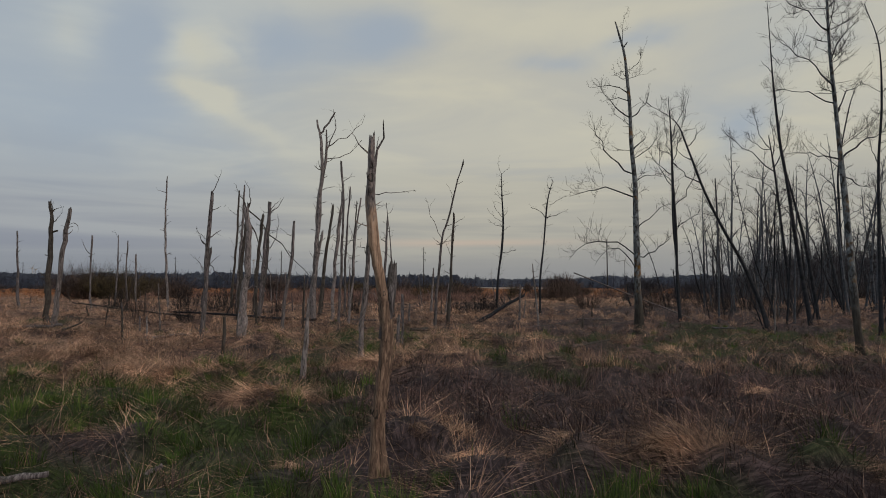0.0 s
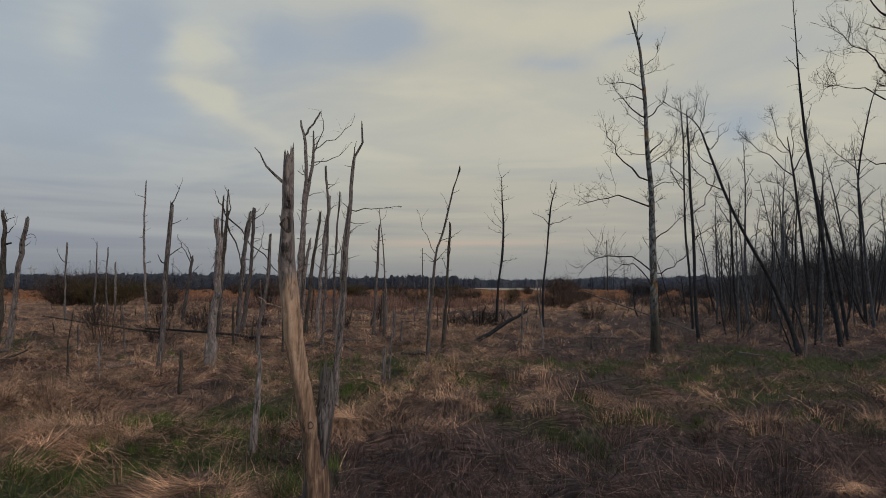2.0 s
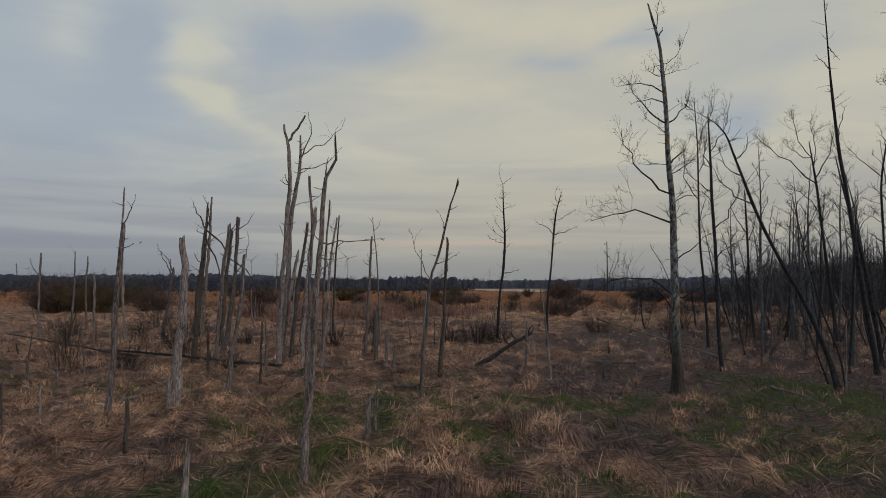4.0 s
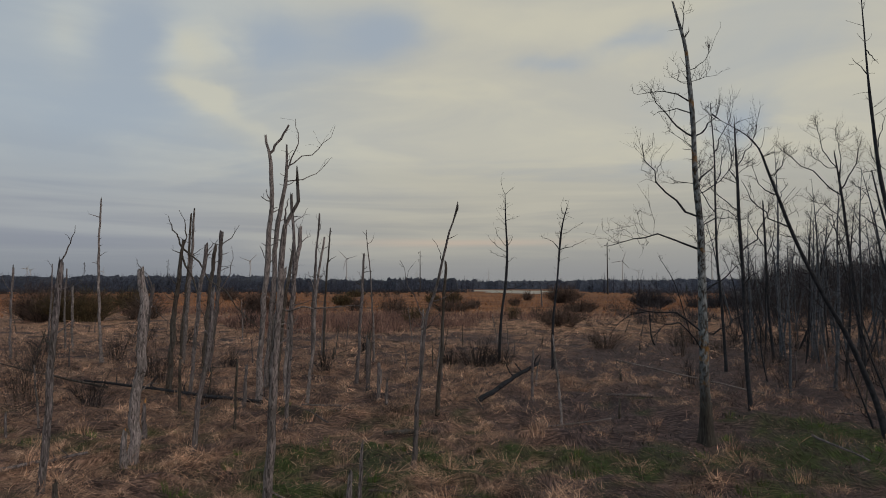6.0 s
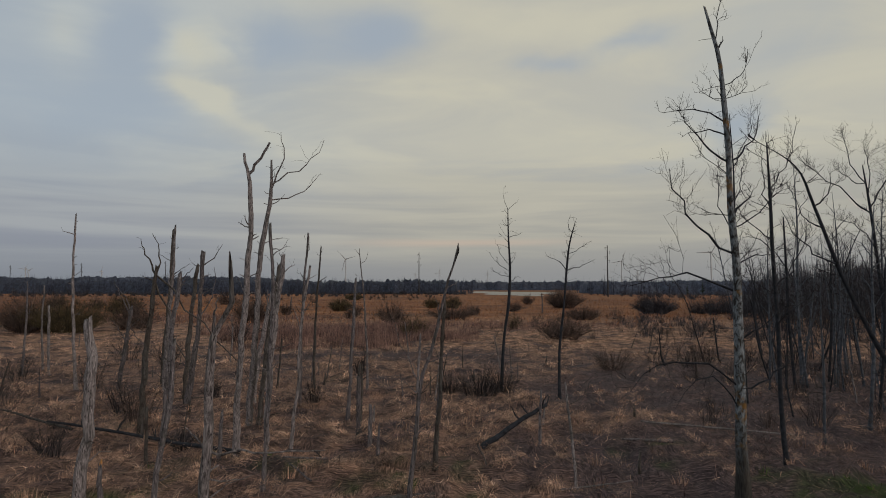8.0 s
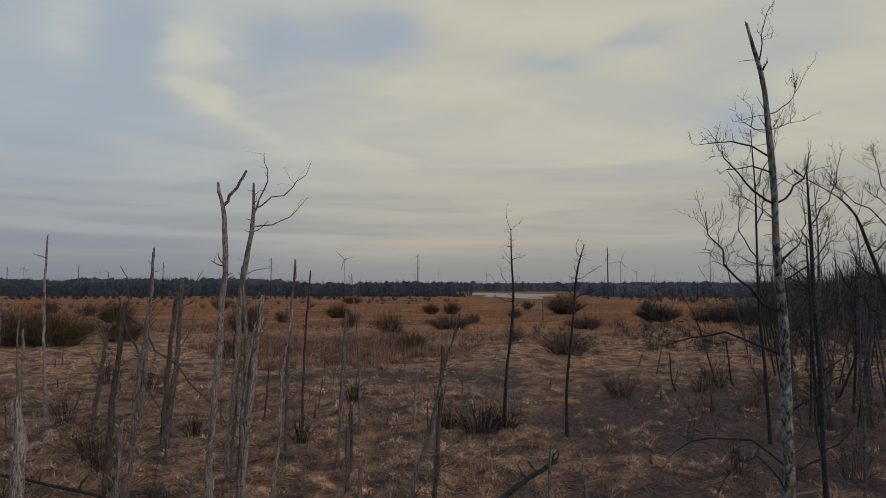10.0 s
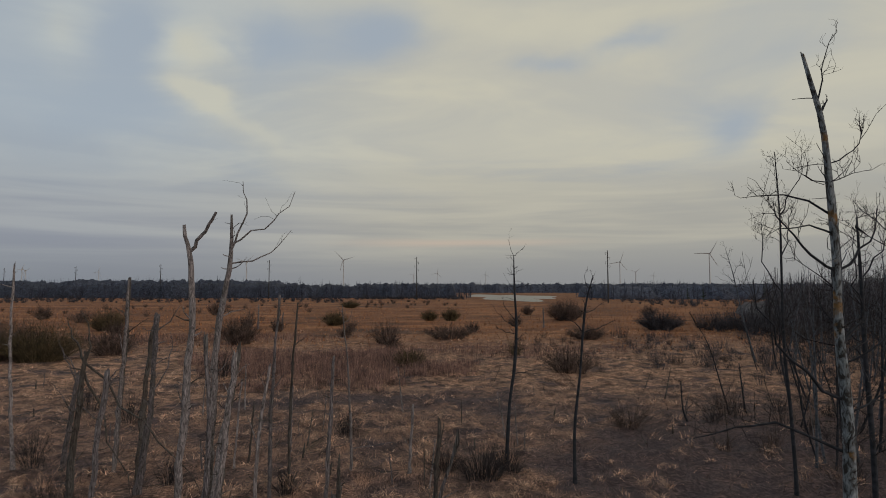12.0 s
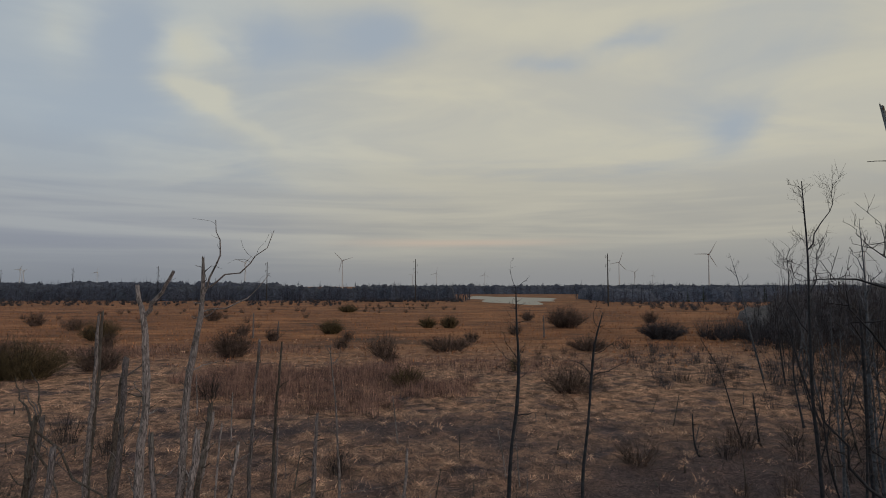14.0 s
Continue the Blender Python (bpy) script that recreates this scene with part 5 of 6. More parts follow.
live_tree(5.74, 33.72, [(0, 0, 0.072), (0.03, 2.09, 0.063), (0.26, 4.14, 0.045), (0.42, 5.94, 0.045), (0.56, 6.98, 0.036), (0.84, 7.98, 0.018)],
    [(5.74, -0.95, 0.67, -0.11, 0.024), (5.81, 1.31, 0.52, -0.04, 0.024), (6.59, 1.16, 0.65, -0.06, 0.016), (7.37, -0.04, 0.79, 0.21, 0.016), (6.72, -0.15, 0.39, 0, 0.016), (6.15, -0.2, 0.31, 0, 0.016)],
    "small bare tree with spreading crown standing alone", twig=4)
live_tree(17.69, 45.03, [(0, 0, 0.066), (-0.06, 0, 0.058), (-0.5, 1.59, 0.042), (-1.21, 4.09, 0.025), (-2.27, 5.98, 0.017)],
    [(0.97, 0.35, 1.09, 0, 0.020), (-0.58, 0.56, 3.41, -0.11, 0.020)],
    "thin leaning sapling over the straw", twig=3)
live_tree(18.85, 45.03, [(0, 0, 0.058), (-0.29, 0.04, 0.050), (-0.57, 2.83, 0.033)],
    [(1.27, 0.35, 0.93, 0, 0.020)],
    "thin dark sapling in the straw", twig=3)
live_tree(14.44, 43.11, [(0, 0, 0.062), (-0.38, 0.58, 0.047), (-0.48, 2.18, 0.031)],
    [(0.29, 0.72, 1.3, 0, 0.019)],
    "thin dark sapling in the straw", twig=3)


# ---- fallen logs ----
def log(x0, y0, z0, x1, y1, z1, r, label, mat, stubs=0):
    SEED[0] += 1
    r_ = np.random.default_rng(SEED[0])
    ob = thing("fallen_log", x0, y0, 0, label, "log", "fallen logs")
    s = np.linspace(0, 1, 16)
    g = float(land(np.array([x0]), np.array([y0]))[0])
    pts = np.stack([(x1 - x0) * s, (y1 - y0) * s, g + z0 + (z1 - z0) * s], -1) + np.cumsum(r_.normal(0, 0.16 * r, (16, 3)), 0)
    rad = r * (1 - 0.45 * s) * r_.uniform(0.9, 1.1, 16)
    V, q = strands(pts[None], rad[None], 9)
    caps = [[k, (k + 1) % 9, len(V)] for k in range(9)] + [[15 * 9 + k, 15 * 9 + (k + 1) % 9, len(V) + 1] for k in range(9)]
    part("trunk", quick_mesh("trunk", np.vstack([V, pts[0:1], pts[-1:]]), q, caps, True), mat, ob)
    for _ in range(stubs):
        p = pts[r_.integers(4, 15)]
        e = p + np.array([r_.uniform(-0.3, 0.3), r_.uniform(-0.3, 0.3), r_.uniform(0.15, 0.5)])
        V, q = strands(np.stack([p, (p + e) / 2 + r_.normal(0, 0.03, 3), e])[None], np.array([[0.3 * r, 0.25 * r, 0.1 * r]]), 5)
        part("branch_stub", quick_mesh("branch_stub", V, q, None, True), mat, ob)
    return ob


log(1.63, 25.48, 0.10, 3.74, 26.01, 1.25, 0.10, "dark fallen trunk propped against a dead stem", BARK, 4)
log(-5.46, 24.52, 0.15, -12.93, 27.4, 0.35, 0.065, "long dark fallen trunk lying in the straw", BARK, 6)
log(-11.97, 27.11, 0.30, -20.6, 31.61, 0.8, 0.045, "thin dark fallen trunk lying in the straw", DARK_WOOD, 5)
log(-14.66, 18.97, 0.15, -13.03, 19.35, 0.2, 0.09, "short bleached fallen log on straw", GREY_WOOD, 1)
log(-9.29, 18.2, 0.12, -7.86, 19.35, 0.2, 0.05, "pale fallen branch in the grass", GREY_WOOD, 2)
log(-4.3, 4.75, 0.02, -3.35, 4.95, 0.06, 0.045, "grey fallen limb half sunk in grass", GREY_WOOD, 1)
log(-2.95, 5.15, 0.0, -2.6, 5.3, 0.2, 0.035, "broken grey wood jutting from grass", GREY_WOOD, 1)
log(0.19, 21.46, 0.12, -1.25, 21.27, 0.12, 0.09, "dark log sunk in the straw", DARK_WOOD, 0)
log(-2.78, 23.76, 0.15, -4.02, 23.85, 0.2, 0.035, "grey bare branch lying on the straw", GREY_WOOD, 0)
log(12.5, 27.5, 0.0, 4.6, 20.0, 2.22, 0.036, "thin pale fallen pole leaning through the brush", GREY_WOOD, 3)
log(7.66, 25.87, 0.2, 6.13, 26.06, 0.25, 0.06, "grey broken log on the straw", GREY_WOOD, 0)


# ---- shrubs ----
def shrub(x, y, height, spread_, n, label, mat, fine=2, name="shrub", group="leafless shrubs"):
    SEED[0] += 1
    r_ = np.random.default_rng(SEED[0])
    ob = thing(name, x, y, float(land(np.array([x]), np.array([y]))[0]), label, "shrub", group)
    a, rr = r_.uniform(0, 6.28, n), spread_ * np.sqrt(r_.random(n))
    x0, y0 = 0.45 * rr * np.cos(a), 0.45 * rr * np.sin(a)
    h = height * r_.uniform(0.45, 1.0, n) * (1 - 0.5 * (rr / spread_) ** 2)
    ox, oy = 0.60 * rr * np.cos(a) + r_.normal(0, 0.1 * height, n), 0.60 * rr * np.sin(a) + r_.normal(0, 0.1 * height, n)
    s = np.array([0, 0.3, 0.65, 1.0])
    P = np.stack([x0[:, None] + ox[:, None] * s ** 1.4, y0[:, None] + oy[:, None] * s ** 1.4, h[:, None] * s], -1) + r_.normal(0, 0.015 * height, (n, 4, 3))
    P[:, 0, 2] = -0.1
    scale = max(0.6, y / 60)
    R = np.tile(np.array([0.016, 0.013, 0.009, 0.004]) * scale, (n, 1))
    V, q = strands(P, R)
    tagged(part("stem_clump", quick_mesh("stem_clump", V, q), mat, ob), kind="stuff")
    T, TR = twigs_from(list(P), fine, 0.28 * height, 0.0065 * scale, r_, 0.5, 1)
    V, q = strands(T, TR)
    tagged(part("twig_spray", quick_mesh("twig_spray", V, q), mat, ob), kind="stuff")
    return ob


def brush(x0, x1, y0, y1, count, hmin, hmax, n, label, mat, thick=0.5, slope=0.0):
    """A tangle of bare bushes that nobody could count."""
    r_ = np.random.default_rng(SEED[0] + 900)
    SEED[0] += 1
    Ps, Rs = [], []
    for _ in range(count):
        x, y, h = r_.uniform(x0, x1), r_.uniform(y0, y1), r_.uniform(hmin, hmax)
        x += slope * (y - y0)
        a, rr = r_.uniform(0, 6.28, n), 0.6 * h * np.sqrt(r_.random(n))
        s = np.array([0, 0.5, 1.0])
        hh = h * r_.uniform(0.4, 1, n)
        P = np.stack([x + rr[:, None] * np.cos(a)[:, None] * (0.4 + 0.6 * s), y + rr[:, None] * np.sin(a)[:, None] * (0.4 + 0.6 * s), hh[:, None] * s - 0.05], -1)
        Ps.append(P + r_.normal(0, 0.05 * h, P.shape) * s[None, :, None])
        Rs.append(np.tile(np.array([0.03, 0.023, 0.006]) * max(thick, thick * y / 35), (n, 1)))
    V, q = strands(np.concatenate(Ps), np.concatenate(Rs))
    ob = new("brush", quick_mesh("brush", V, q))
    ob.data.materials.append(mat)
    return tagged(ob, label, "brush", kind="stuff")


shrub(-19.16, 120.23, 3.0, 2.6, 320, "rounded olive-brown leafless willow bush", OLIVE)
shrub(-29.22, 205.97, 3.0, 3.6, 260, "dark rounded leafless bush far out", OLIVE)
shrub(-1.34, 135.08, 2.6, 2.0, 260, "small olive-brown leafless bush", OLIVE)
shrub(3.26, 134.12, 3.0, 2.2, 260, "small olive-brown leafless bush", OLIVE)
shrub(28.26, 135.08, 5.0, 4.6, 420, "broad dark leafless bush in sedge", BRUSH)
shrub(38.51, 108.5, 3.6, 4.2, 520, "dark leafless bush in straw", DARK_WOODS)
shrub(-54.61, 107.3, 4.0, 3.2, 380, "dark olive-brown leafless bush", OLIVE)
shrub(-25.2, 85.26, 4.0, 2.8, 340, "grey-brown leafless bush in the marsh", BRUSH)
shrub(-2.11, 63.23, 2.4, 1.6, 240, "olive-grey leafless bush in straw", OLIVE)
shrub(2.2, 91.97, 2.6, 4.2, 300, "low broad stand of grey brush", BRUSH)
shrub(-6.23, 86.22, 3.4, 2.4, 160, "sparse grey upright brush", BRUSH)
shrub(11.88, 61.31, 2.6, 3.0, 320, "low dark leafless bush in straw", BRUSH)
shrub(21.65, 91.97, 2.4, 3.0, 320, "low dark leafless bush in straw", BRUSH)
shrub(-13.89, 105.38, 2.6, 1.2, 60, "sparse grey sapling clump", BRUSH)
shrub(8.81, 72.81, 2.2, 1.0, 70, "small olive sapling clump", OLIVE)
shrub(-39.28, 68.98, 4.6, 4.2, 520, "big dark leafless willow bush", OLIVE)
shrub(-44.07, 69.93, 4.8, 4.0, 520, "big dark leafless willow bush", BRUSH)
shrub(-35.45, 74.72, 3.6, 3.0, 300, "grey leafless willow bush", BRUSH)
shrub(2.2, 34.01, 1.9, 1.4, 171, "thin grey brush of upright stems", TWIG, 1)
shrub(3.26, 34.97, 1.4, 1.0, 114, "thin grey brush of upright stems", TWIG, 1)
shrub(0.77, 35.25, 1.3, 0.9, 95, "thin grey brush of upright stems", TWIG, 1)
shrub(-13.6, 25.39, 2.6, 1.2, 60, "sparse grey many-stemmed bush", BRUSH, 1)
shrub(-10.54, 28.55, 2.4, 1.0, 50, "sparse grey many-stemmed bush", BRUSH, 1)
shrub(10.73, 42.15, 1.6, 1.6, 120, "tangle of dark twigs on the straw", BRUSH, 2)
for x, y, h in ((-22.2, 38.7, 2.0), (-11.3, 25.1, 1.5), (-16.1, 35.1, 1.8), (-16.6, 43.3, 2.2), (-17.2, 58.3, 2.6), (-9.8, 33.6, 1.2), (-11.8, 30.0, 1.7), (-7.7, 25.7, 0.9), (-5.0, 32.2, 1.2), (-4.2, 40.7, 1.6), (-17.6, 31.4, 1.9), (-20.5, 46.0, 2.4)):
    shrub(x, y, h, 0.5 * h, 44, "sparse dark many-stemmed bush", TWIG, 4)
brush(46, 63, 97, 117, 64, 2.5, 5.0, 60, "dense dark leafless thicket", DARK_WOODS, 0.22)
brush(-30, 8, 196, 300, 26, 0.8, 2.0, 50, "scattered dark bushes across the far marsh", BRUSH, 0.12)
brush(-270, -42, 262, 350, 330, 0.8, 2.8, 40, "band of dark leafless brush before the woods", DARK_WOODS, 0.14)
brush(-150, -34, 120, 230, 40, 0.8, 2.4, 60, "low dark bushes scattered over the marsh", BRUSH, 0.12)
brush(-44, 16, 318, 350, 110, 1.0, 3.0, 40, "low dark brush before the woods", DARK_WOODS, 0.14)
brush(80, 249, 215, 318, 240, 1.2, 3.8, 36, "dark brush along the marsh edge", DARK_WOODS, 0.14)
brush(10, 34, 60, 98, 46, 0.5, 1.5, 40, "low grey-brown brush in the straw", BRUSH, 0.14)
brush(24, 36, 54, 72, 40, 0.6, 1.8, 34, "dark bare thicket at the foot of the trees", DARK_WOODS, 0.16, 0.6)
brush(15, 40, 34, 64, 60, 0.4, 1.6, 22, "dark undergrowth among the bare trees", TWIG, 0.18, 0.55)
brush(36, 60, 70, 98, 120, 1.0, 4.2, 30, "smoky dark thicket behind the bare trees", TWIG, 0.2, 0.5)
brush(20, 48, 62, 96, 90, 0.8, 2.4, 30, "low dark thicket before the wood", DARK_WOODS, 0.2, 0.2)
for x, y, h in ((-56, 158, 4.2), (-34, 115, 2.6), (-26, 106, 2.4), (-72, 128, 3.4), (-13, 94, 2.2), (-5, 80, 2.0), (-88, 140, 3.6), (6, 104, 2.2), (15, 118, 2.4), (-47, 96, 2.6), (24, 160, 3.0), (52, 150, 3.4)):
    shrub(x, y, h, 0.62 * h, 120, "sparse grey-brown leafless bush out in the marsh", BRUSH, 2)


# ---- saplings among the bare trees ----
models = []
for k, (h, lean_) in enumerate(((5.2, 0.3), (7.0, -0.7), (8.4, 0.6), (10.0, -0.4), (4.4, -0.9), (11.5, 0.8), (7.6, -2.0))):
    w = 0.020 + 0.005 * h
    limbs = [(z * h, s * L * h, L * h * r, 0.1 * s, 0.4 * w) for z, s, L, r in ((0.30, 1, 0.07, 0.8), (0.40, -1, 0.10, 0.9), (0.48, 1, 0.11, 1.0), (0.56, -1, 0.10, 1.1), (0.63, 1, 0.09, 1.1), (0.71, -1, 0.08, 1.2), (0.79, 1, 0.07, 1.3), (0.87, -1, 0.05, 1.4))]
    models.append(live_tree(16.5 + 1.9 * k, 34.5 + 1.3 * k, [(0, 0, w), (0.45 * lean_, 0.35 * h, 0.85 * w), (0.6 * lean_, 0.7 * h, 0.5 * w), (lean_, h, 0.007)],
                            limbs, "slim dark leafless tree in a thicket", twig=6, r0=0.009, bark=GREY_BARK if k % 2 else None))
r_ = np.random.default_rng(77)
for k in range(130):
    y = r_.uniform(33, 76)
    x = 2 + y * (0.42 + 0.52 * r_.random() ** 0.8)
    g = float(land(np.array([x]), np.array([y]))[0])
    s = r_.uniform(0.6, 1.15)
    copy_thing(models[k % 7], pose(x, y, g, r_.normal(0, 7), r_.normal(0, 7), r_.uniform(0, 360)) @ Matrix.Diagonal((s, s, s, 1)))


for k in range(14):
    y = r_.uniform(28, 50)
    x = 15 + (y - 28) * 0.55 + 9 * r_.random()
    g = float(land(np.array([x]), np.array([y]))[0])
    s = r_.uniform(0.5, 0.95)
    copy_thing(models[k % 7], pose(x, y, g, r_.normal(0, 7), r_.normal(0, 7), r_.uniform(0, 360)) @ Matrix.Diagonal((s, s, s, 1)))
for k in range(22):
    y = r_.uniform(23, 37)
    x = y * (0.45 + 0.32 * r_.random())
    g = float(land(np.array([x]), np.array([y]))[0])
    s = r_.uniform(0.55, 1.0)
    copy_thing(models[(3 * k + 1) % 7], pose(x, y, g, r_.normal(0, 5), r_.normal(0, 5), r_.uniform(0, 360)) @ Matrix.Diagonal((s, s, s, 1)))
for k in range(26):
    y = r_.uniform(25, 47)
    x = 7.5 + (y - 25) * 0.38 + 11 * r_.random()
    h = r_.uniform(0.7, 2.2)
    shrub(x, y, h, 0.5 * h, 26, "low dark twiggy bush among the bare trees", BRUSH if k % 2 else TWIG, 4)


# ---- short dead sticks standing in the straw ----
sticks = []
for k, (h, w, lean_) in enumerate(((0.7, 0.028, 0.1), (1.1, 0.032, -0.15), (1.6, 0.030, 0.3), (0.45, 0.045, 0.02), (2.1, 0.034, -0.4))):
    sticks.append(snag(-3.0 + 1.7 * k, 31.5 + 2.1 * k, [(0, 0, w), (0.5 * lean_, 0.5 * h, 0.85 * w), (lean_, h, 0.55 * w)],
                       [(0.7 * h, 0.2, 0.18, 0, 0.009)] if h > 1 else [], "short grey dead stick standing in straw", sides=7, jag=0.04))
r_ = np.random.default_rng(78)
for k in range(70):
    y = r_.uniform(19, 62)
    x = y * r_.uniform(-0.75, 0.75)
    g = float(land(np.array([x]), np.array([y]))[0])
    s = r_.uniform(0.7, 1.3)
    copy_thing(sticks[k % 5], pose(x, y, g, r_.normal(0, 6), r_.normal(0, 6), r_.uniform(0, 360)) @ Matrix.Diagonal((s, s, s, 1)))


# ---- broken limbs lying in the straw, and a fresh orange break ----
r_ = np.random.default_rng(79)
for k in range(34):
    y = r_.uniform(15, 46)
    x, a, L = y * r_.uniform(-0.72, 0.6), r_.uniform(0, 6.28), r_.uniform(0.7, 2.6)
    log(x, y, 0.10, x + L * math.cos(a), y + L * math.sin(a), 0.10 + r_.uniform(0, 0.25), r_.uniform(0.014, 0.034), "thin broken limb lying in the straw", (GREY_WOOD, DARK_WOOD, DARK_WOOD)[k % 3], 2)


for x, y, z in ((-6.68, 18.68, 0.68), (-7.67, 21.46, 0.91)):
    g = float(land(np.array([x]), np.array([y]))[0])
    tip = np.array([[0, 0, -0.05], [0.005, 0, 0.06], [0.02, 0.01, 0.17]])
    V, q = strands(tip[None], np.array([[0.046, 0.038, 0.006]]), 7)
    bit = thing("splintered_heartwood", x, y, g + z, "fresh orange splintered wood on a broken stump", "wood")
    part("splinter", quick_mesh("splinter", V, q, None, True), HEART, bit)


# ---- far woods ----
def far_woods(label, mat, x0, x1, y0, y1, count, hmin, hmax, wid=0.40, m=20, conifer=False, slant=0.0):
    """Trees too far off to tell apart: a stem and a fan of branches each."""
    r_ = np.random.default_rng(SEED[0] + 500)
    SEED[0] += 1
    Ps, Rs = [], []
    for _ in range(count):
        x, y = r_.uniform(x0, x1), r_.uniform(y0, y1)
        x += slant * (y - y0) + r_.normal(0, 0.05 * (x1 - x0))
        h = (hmin + (hmax - hmin) * r_.random() ** 1.6) * (0.8 + 0.4 * float(vnoise(np.array([x * 0.02]), np.array([y * 0.02]), 81)[0]))
        if conifer:
            t = r_.uniform(0.05, 1.0, m)
            a, L = r_.uniform(0, 6.28, m), 0.24 * h * (1.03 - t)
            p0 = np.stack([x + 0 * t, y + 0 * t, h * t], -1)
            p1 = p0 + np.stack([L * np.cos(a), L * np.sin(a), -0.25 * L], -1)
        else:
            t = r_.uniform(0.0, 0.66, m)
            a, L = r_.uniform(0, 6.28, m), h * r_.uniform(0.18, 0.38, m)
            sp = r_.uniform(0.15, 0.6, m)
            p0 = np.stack([x + r_.normal(0, 0.05 * h, m), y + 0 * t, h * t - 0.1], -1)
            p1 = p0 + np.stack([sp * L * np.cos(a), sp * L * np.sin(a), L * 0.9], -1)
        Ps.append(np.stack([p0, p1], 1))
        Rs.append(np.tile([wid, 0.15 * wid], (m, 1)) * r_.uniform(0.6, 1.3, (m, 1)))
        Ps.append(np.array([[[x, y, -0.2], [x + r_.normal(0, 0.3), y, h]]]))
        Rs.append(np.array([[min(0.24, 0.0007 * y + 0.02), 0.03]]))
    V, q = strands(np.concatenate(Ps), np.concatenate(Rs), 3)
    ob = new("woods", quick_mesh("woods", V, q))
    ob.data.materials.append(mat)
    return tagged(ob, label, "woods", kind="stuff")


def canopy(label, mat, x0, x1, y0, y1, h, slant=0.0, cell=1.2, rise=0.0):
    """The body of a far wood: an uneven mass of crowns with ragged edges."""
    nx, ny = int((x1 - x0) / cell) + 1, max(5, int((y1 - y0) / (5 * cell)) + 1)
    X, Y = np.meshgrid(np.linspace(x0, x1, nx), np.linspace(y0, y1, ny))
    r_ = np.random.default_rng(nx)
    Z = h * (0.42 + 0.40 * vnoise(X * 0.10, Y * 0.1, 83) + 0.25 * vnoise(X * 0.4, Y * 0.3, 84)) * r_.uniform(0.78, 1.12, X.shape)
    if rise:
        Z *= 0.25 + 0.75 * smooth(X, x0, x0 + rise)
    X = X + slant * (Y - y0) + r_.normal(0, 0.3 * cell, X.shape)
    Y = Y + r_.normal(0, 0.35 * cell, X.shape) + 24 * (vnoise(X * 0.03, 0 * X, 85) - 0.5) + 10 * (vnoise(X * 0.11, 0 * X, 86) - 0.5)
    Z[0], Z[-1], Z[:, 0], Z[:, -1] = -0.3, -0.3, -0.3, -0.3
    k, e = np.meshgrid(np.arange(ny - 1), np.arange(nx - 1), indexing="ij")
    q = np.stack([k * nx + e, k * nx + e + 1, (k + 1) * nx + e + 1, (k + 1) * nx + e], -1).reshape(-1, 4)
    ob = new("woods", quick_mesh("woods", np.stack([X, Y, Z], -1), q))
    ob.data.materials.append(mat)
    return tagged(ob, label, "woods", kind="stuff")


canopy("dark body of the distant woods", HAZY_WOODS, -80, 600, 600, 700, 10.5, cell=1.6)
canopy("dark body of the woods closing the marsh", HAZY_WOODS, -450, 12, 350, 420, 9.2)
canopy("dark body of the wooded rise", HAZY_WOODS, -500, -120, 410, 480, 12.5)
canopy("dark body of the woods beyond the poles", HAZY_WOODS, 96, 450, 322, 400, 8.4)
canopy("dark body of the wood beside the marsh", DARK_WOODS, 55, 160, 112, 200, 10.0, 0.55, 1.2, 34.0)
far_woods("distant line of bare dark woods", HAZY_WOODS, -60, 560, 600, 700, 700, 9, 13.5, 0.18, 14)
far_woods("bare dark woods closing the marsh", HAZY_WOODS, -420, 10, 340, 400, 800, 6.5, 11.5, 0.10, 18)
far_woods("wooded low rise with bare trees", HAZY_WOODS, -480, -120, 400, 470, 480, 10, 14, 0.12, 16)
far_woods("bare dark woods beyond the pole line", HAZY_WOODS, 100, 420, 310, 390, 640, 6.0, 11, 0.10, 18)
far_woods("dark conifers along the woods", CONIFER, 130, 360, 310, 400, 90, 6, 10, 0.3, 30, True)
far_woods("bare wood beside the marsh", DARK_WOODS, 56, 135, 96, 150, 1150, 7.5, 13.0, 0.032, 36, slant=0.55)
far_woods("thicket at the foot of the wood", DARK_WOODS, 50, 110, 92, 112, 320, 2.6, 8.0, 0.04, 36, slant=0.55)


# ---- power line ----
def power_pole(x, y, h, label):
    ob = thing("power_pole", x, y, 0, label, "pole", "power line poles")
    s = np.linspace(0, 1, 6)
    V, q = strands(np.stack([0 * s, 0 * s, -0.5 + (h + 0.5) * s], -1)[None], (0.34 - 0.17 * s)[None], 10)
    part("shaft", quick_mesh("shaft", V, q, None, True), POLE, ob)
    for z, sx in ((h - 1.2, -1), (h - 3.2, 1), (h - 5.2, -1), (h - 7.0, 1)):
        p = np.array([[[0, 0, z], [sx * 0.6, 0, z + 0.2], [sx * 1.15, 0, z + 0.3]]])
        V, q = strands(p, np.array([[0.08, 0.07, 0.06]]), 6)
        arm = part("arm", quick_mesh("arm", V, q, None, True), POLE, ob)
        p = np.array([[[sx * 1.12, 0, z + 0.3], [sx * 1.0, 0, z - 0.3], [sx * 0.85, 0, z - 0.75]]])
        V, q = strands(p, np.array([[0.06, 0.08, 0.05]]), 6)
        part("insulator", quick_mesh("insulator", V, q, None, True), POLE, arm)
    return ob


for px_, py_ in ((75.3, 260), (-10.7, 315), (-101, 354), (-200, 424), (-287, 465), (-383, 517)):
    power_pole(px_, py_, 23.0, "dark steel power pole with staggered arms above the marsh")


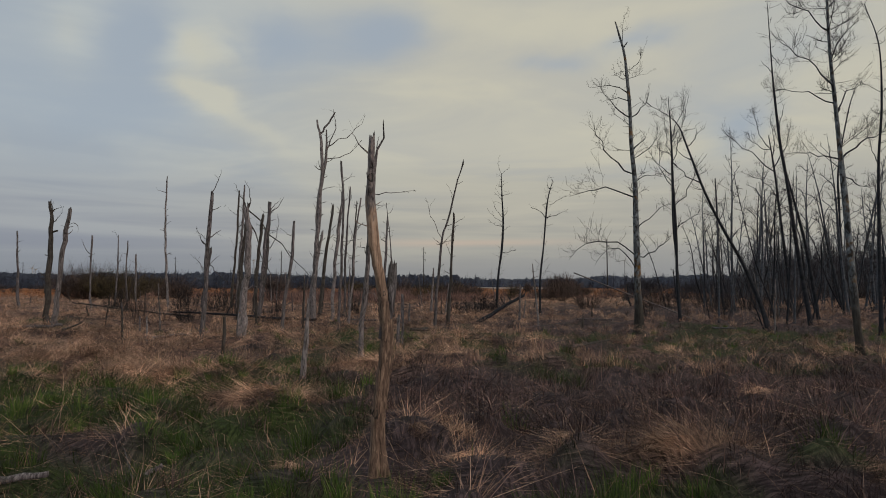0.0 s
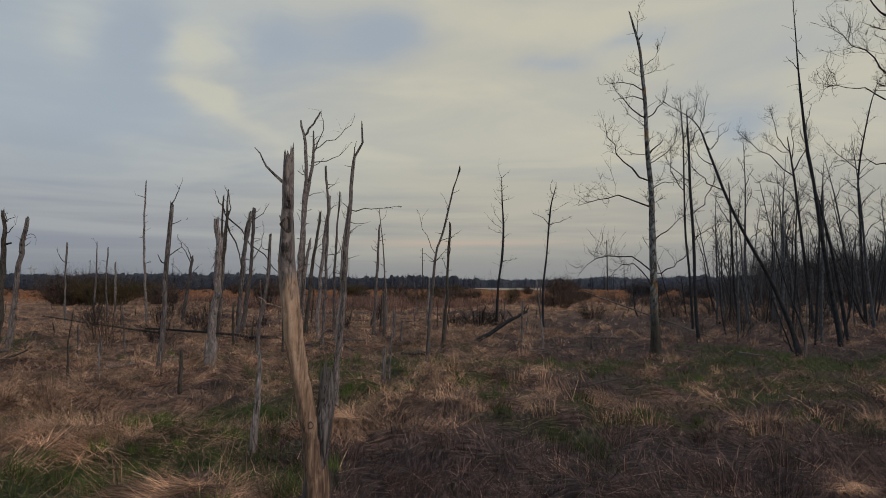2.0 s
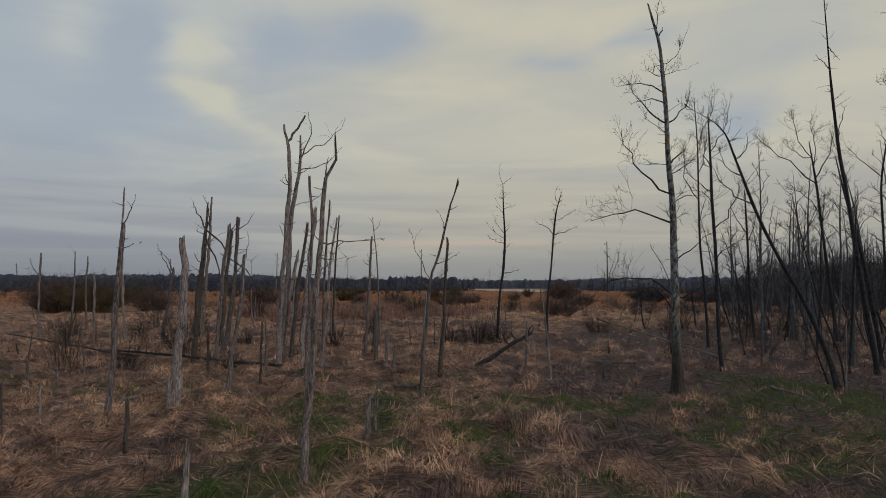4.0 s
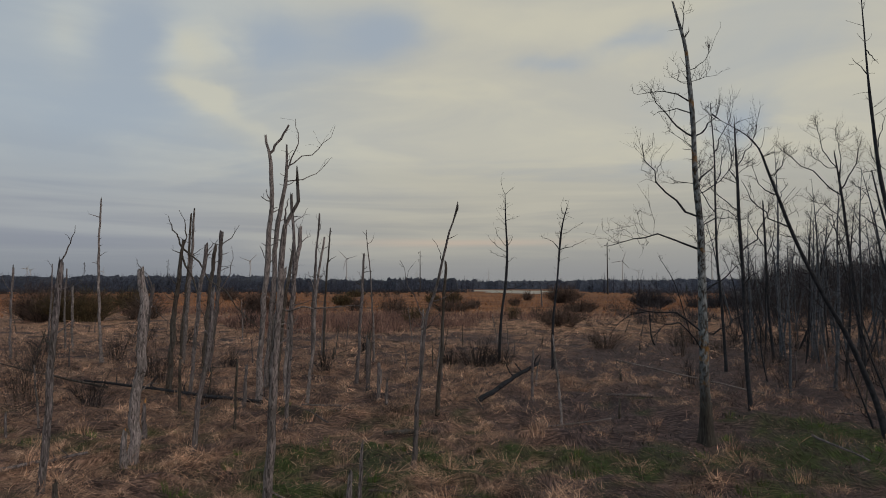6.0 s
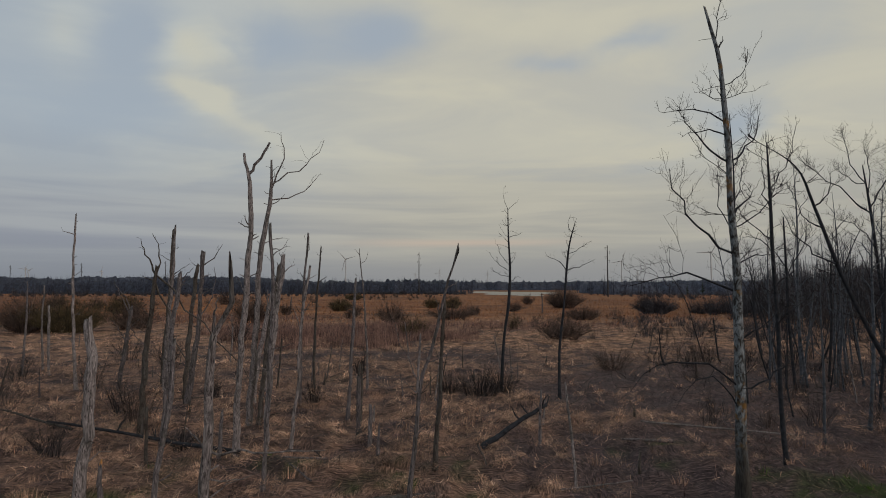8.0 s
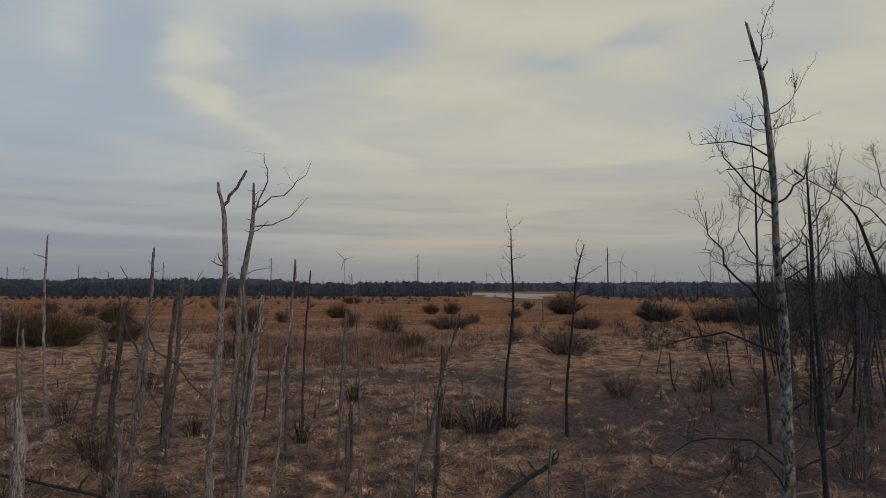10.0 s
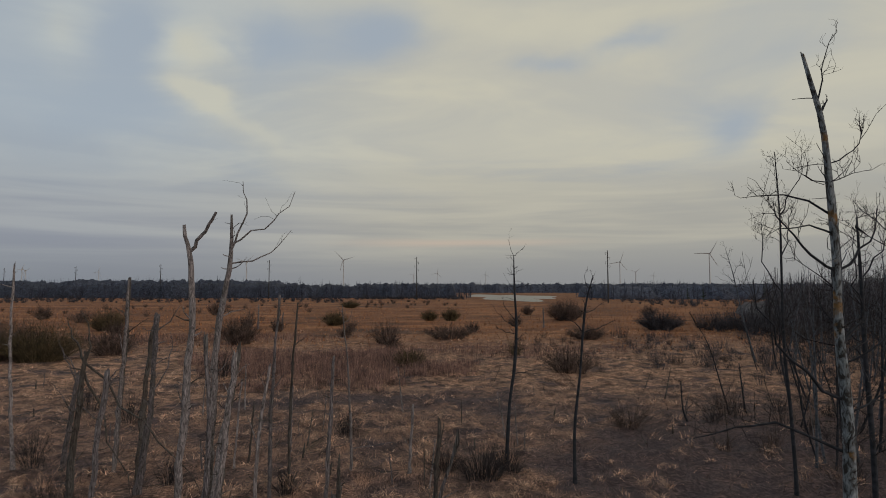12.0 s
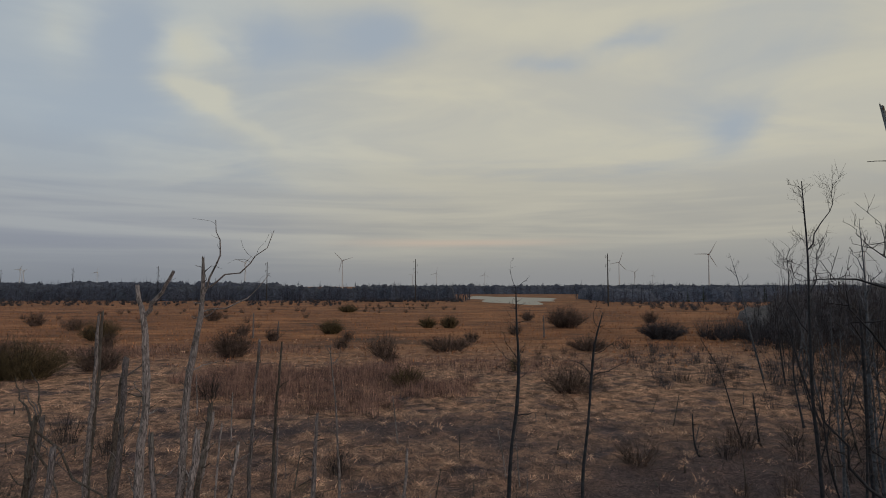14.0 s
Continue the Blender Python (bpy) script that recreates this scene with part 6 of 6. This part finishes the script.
# ---- wind turbines ----
def turbine(x, y, hub, rotor, turn, yaw, label):
    ob = thing("wind_turbine", x, y, 0, label, "wind turbine", "wind farm")
    ob.matrix_world = pose(x, y, 0, 0, 0, yaw)
    s = np.linspace(0, 1, 8)
    V, q = strands(np.stack([0 * s, 0 * s, hub * s], -1)[None], (1.7 - 0.8 * s)[None], 14)
    part("tower", quick_mesh("tower", V, q, None, True), STEEL, ob)
    nac = np.array([[[0, -4, hub + 1.5], [0, -2.5, hub + 1.6], [0, 3, hub + 1.6], [0, 6, hub + 1.5]]])
    V, q = strands(nac, np.array([[1.2, 2.0, 2.0, 1.2]]), 8)
    part("nacelle", quick_mesh("nacelle", V, q, None, True), STEEL, ob)
    V, q = strands(np.array([[[0, -6.2, hub + 1.5], [0, -5.2, hub + 1.5], [0, -3.8, hub + 1.5]]]), np.array([[0.3, 1.4, 1.5]]), 10)
    part("hub", quick_mesh("hub", V, q, None, True), STEEL, ob)
    for k in range(3):
        a = radians(turn + 120 * k)
        u, v = np.array([math.sin(a), 0, math.cos(a)]), np.array([math.cos(a), 0, -math.sin(a)])
        c = np.array([0, -5.0, hub + 1.5])
        V, q = [], []
        for t, w0, w1, th in ((0.02, -0.7, 0.7, 0.7), (0.18, -0.7, 1.7, 0.4), (0.55, -0.5, 1.1, 0.25), (0.97, -0.2, 0.4, 0.1)):
            p = c + u * rotor * t
            V += [p + v * w0, p + np.array([0, -th, 0]) + v * (w0 + w1) / 2, p + v * w1, p + np.array([0, th, 0]) + v * (w0 + w1) / 2]
        for r_ in range(3):
            q += [[r_ * 4 + e, r_ * 4 + (e + 1) % 4, r_ * 4 + 4 + (e + 1) % 4, r_ * 4 + 4 + e] for e in range(4)]
        q += [[12, 13, 14, 15], [3, 2, 1, 0]]
        part("blade", quick_mesh("blade", V, q, None, True), STEEL, ob)
    return ob


for tx_, ty_, th_, tt_ in (
    (611, 1278, 78, 30),
    (558, 1740, 78, 20),
    (1016, 2913, 76, 50),
    (1377, 3613, 74, 10),
    (-260, 1586, 77, 75),
    (-1, 3013, 72, 15),
    (298, 3513, 76, 5),
    (-144, 3413, 70, 40),
    (-580, 1740, 77, 50),
    (-1722, 2913, 75, 20),
    (-1819, 2513, 76, 35),
    (-1948, 2713, 76, 70),
    (877, 1163, 78, 20),
):
    turbine(tx_, ty_, th_, 0.44 * th_, tt_, -8, "pale three-bladed wind turbine on the horizon")
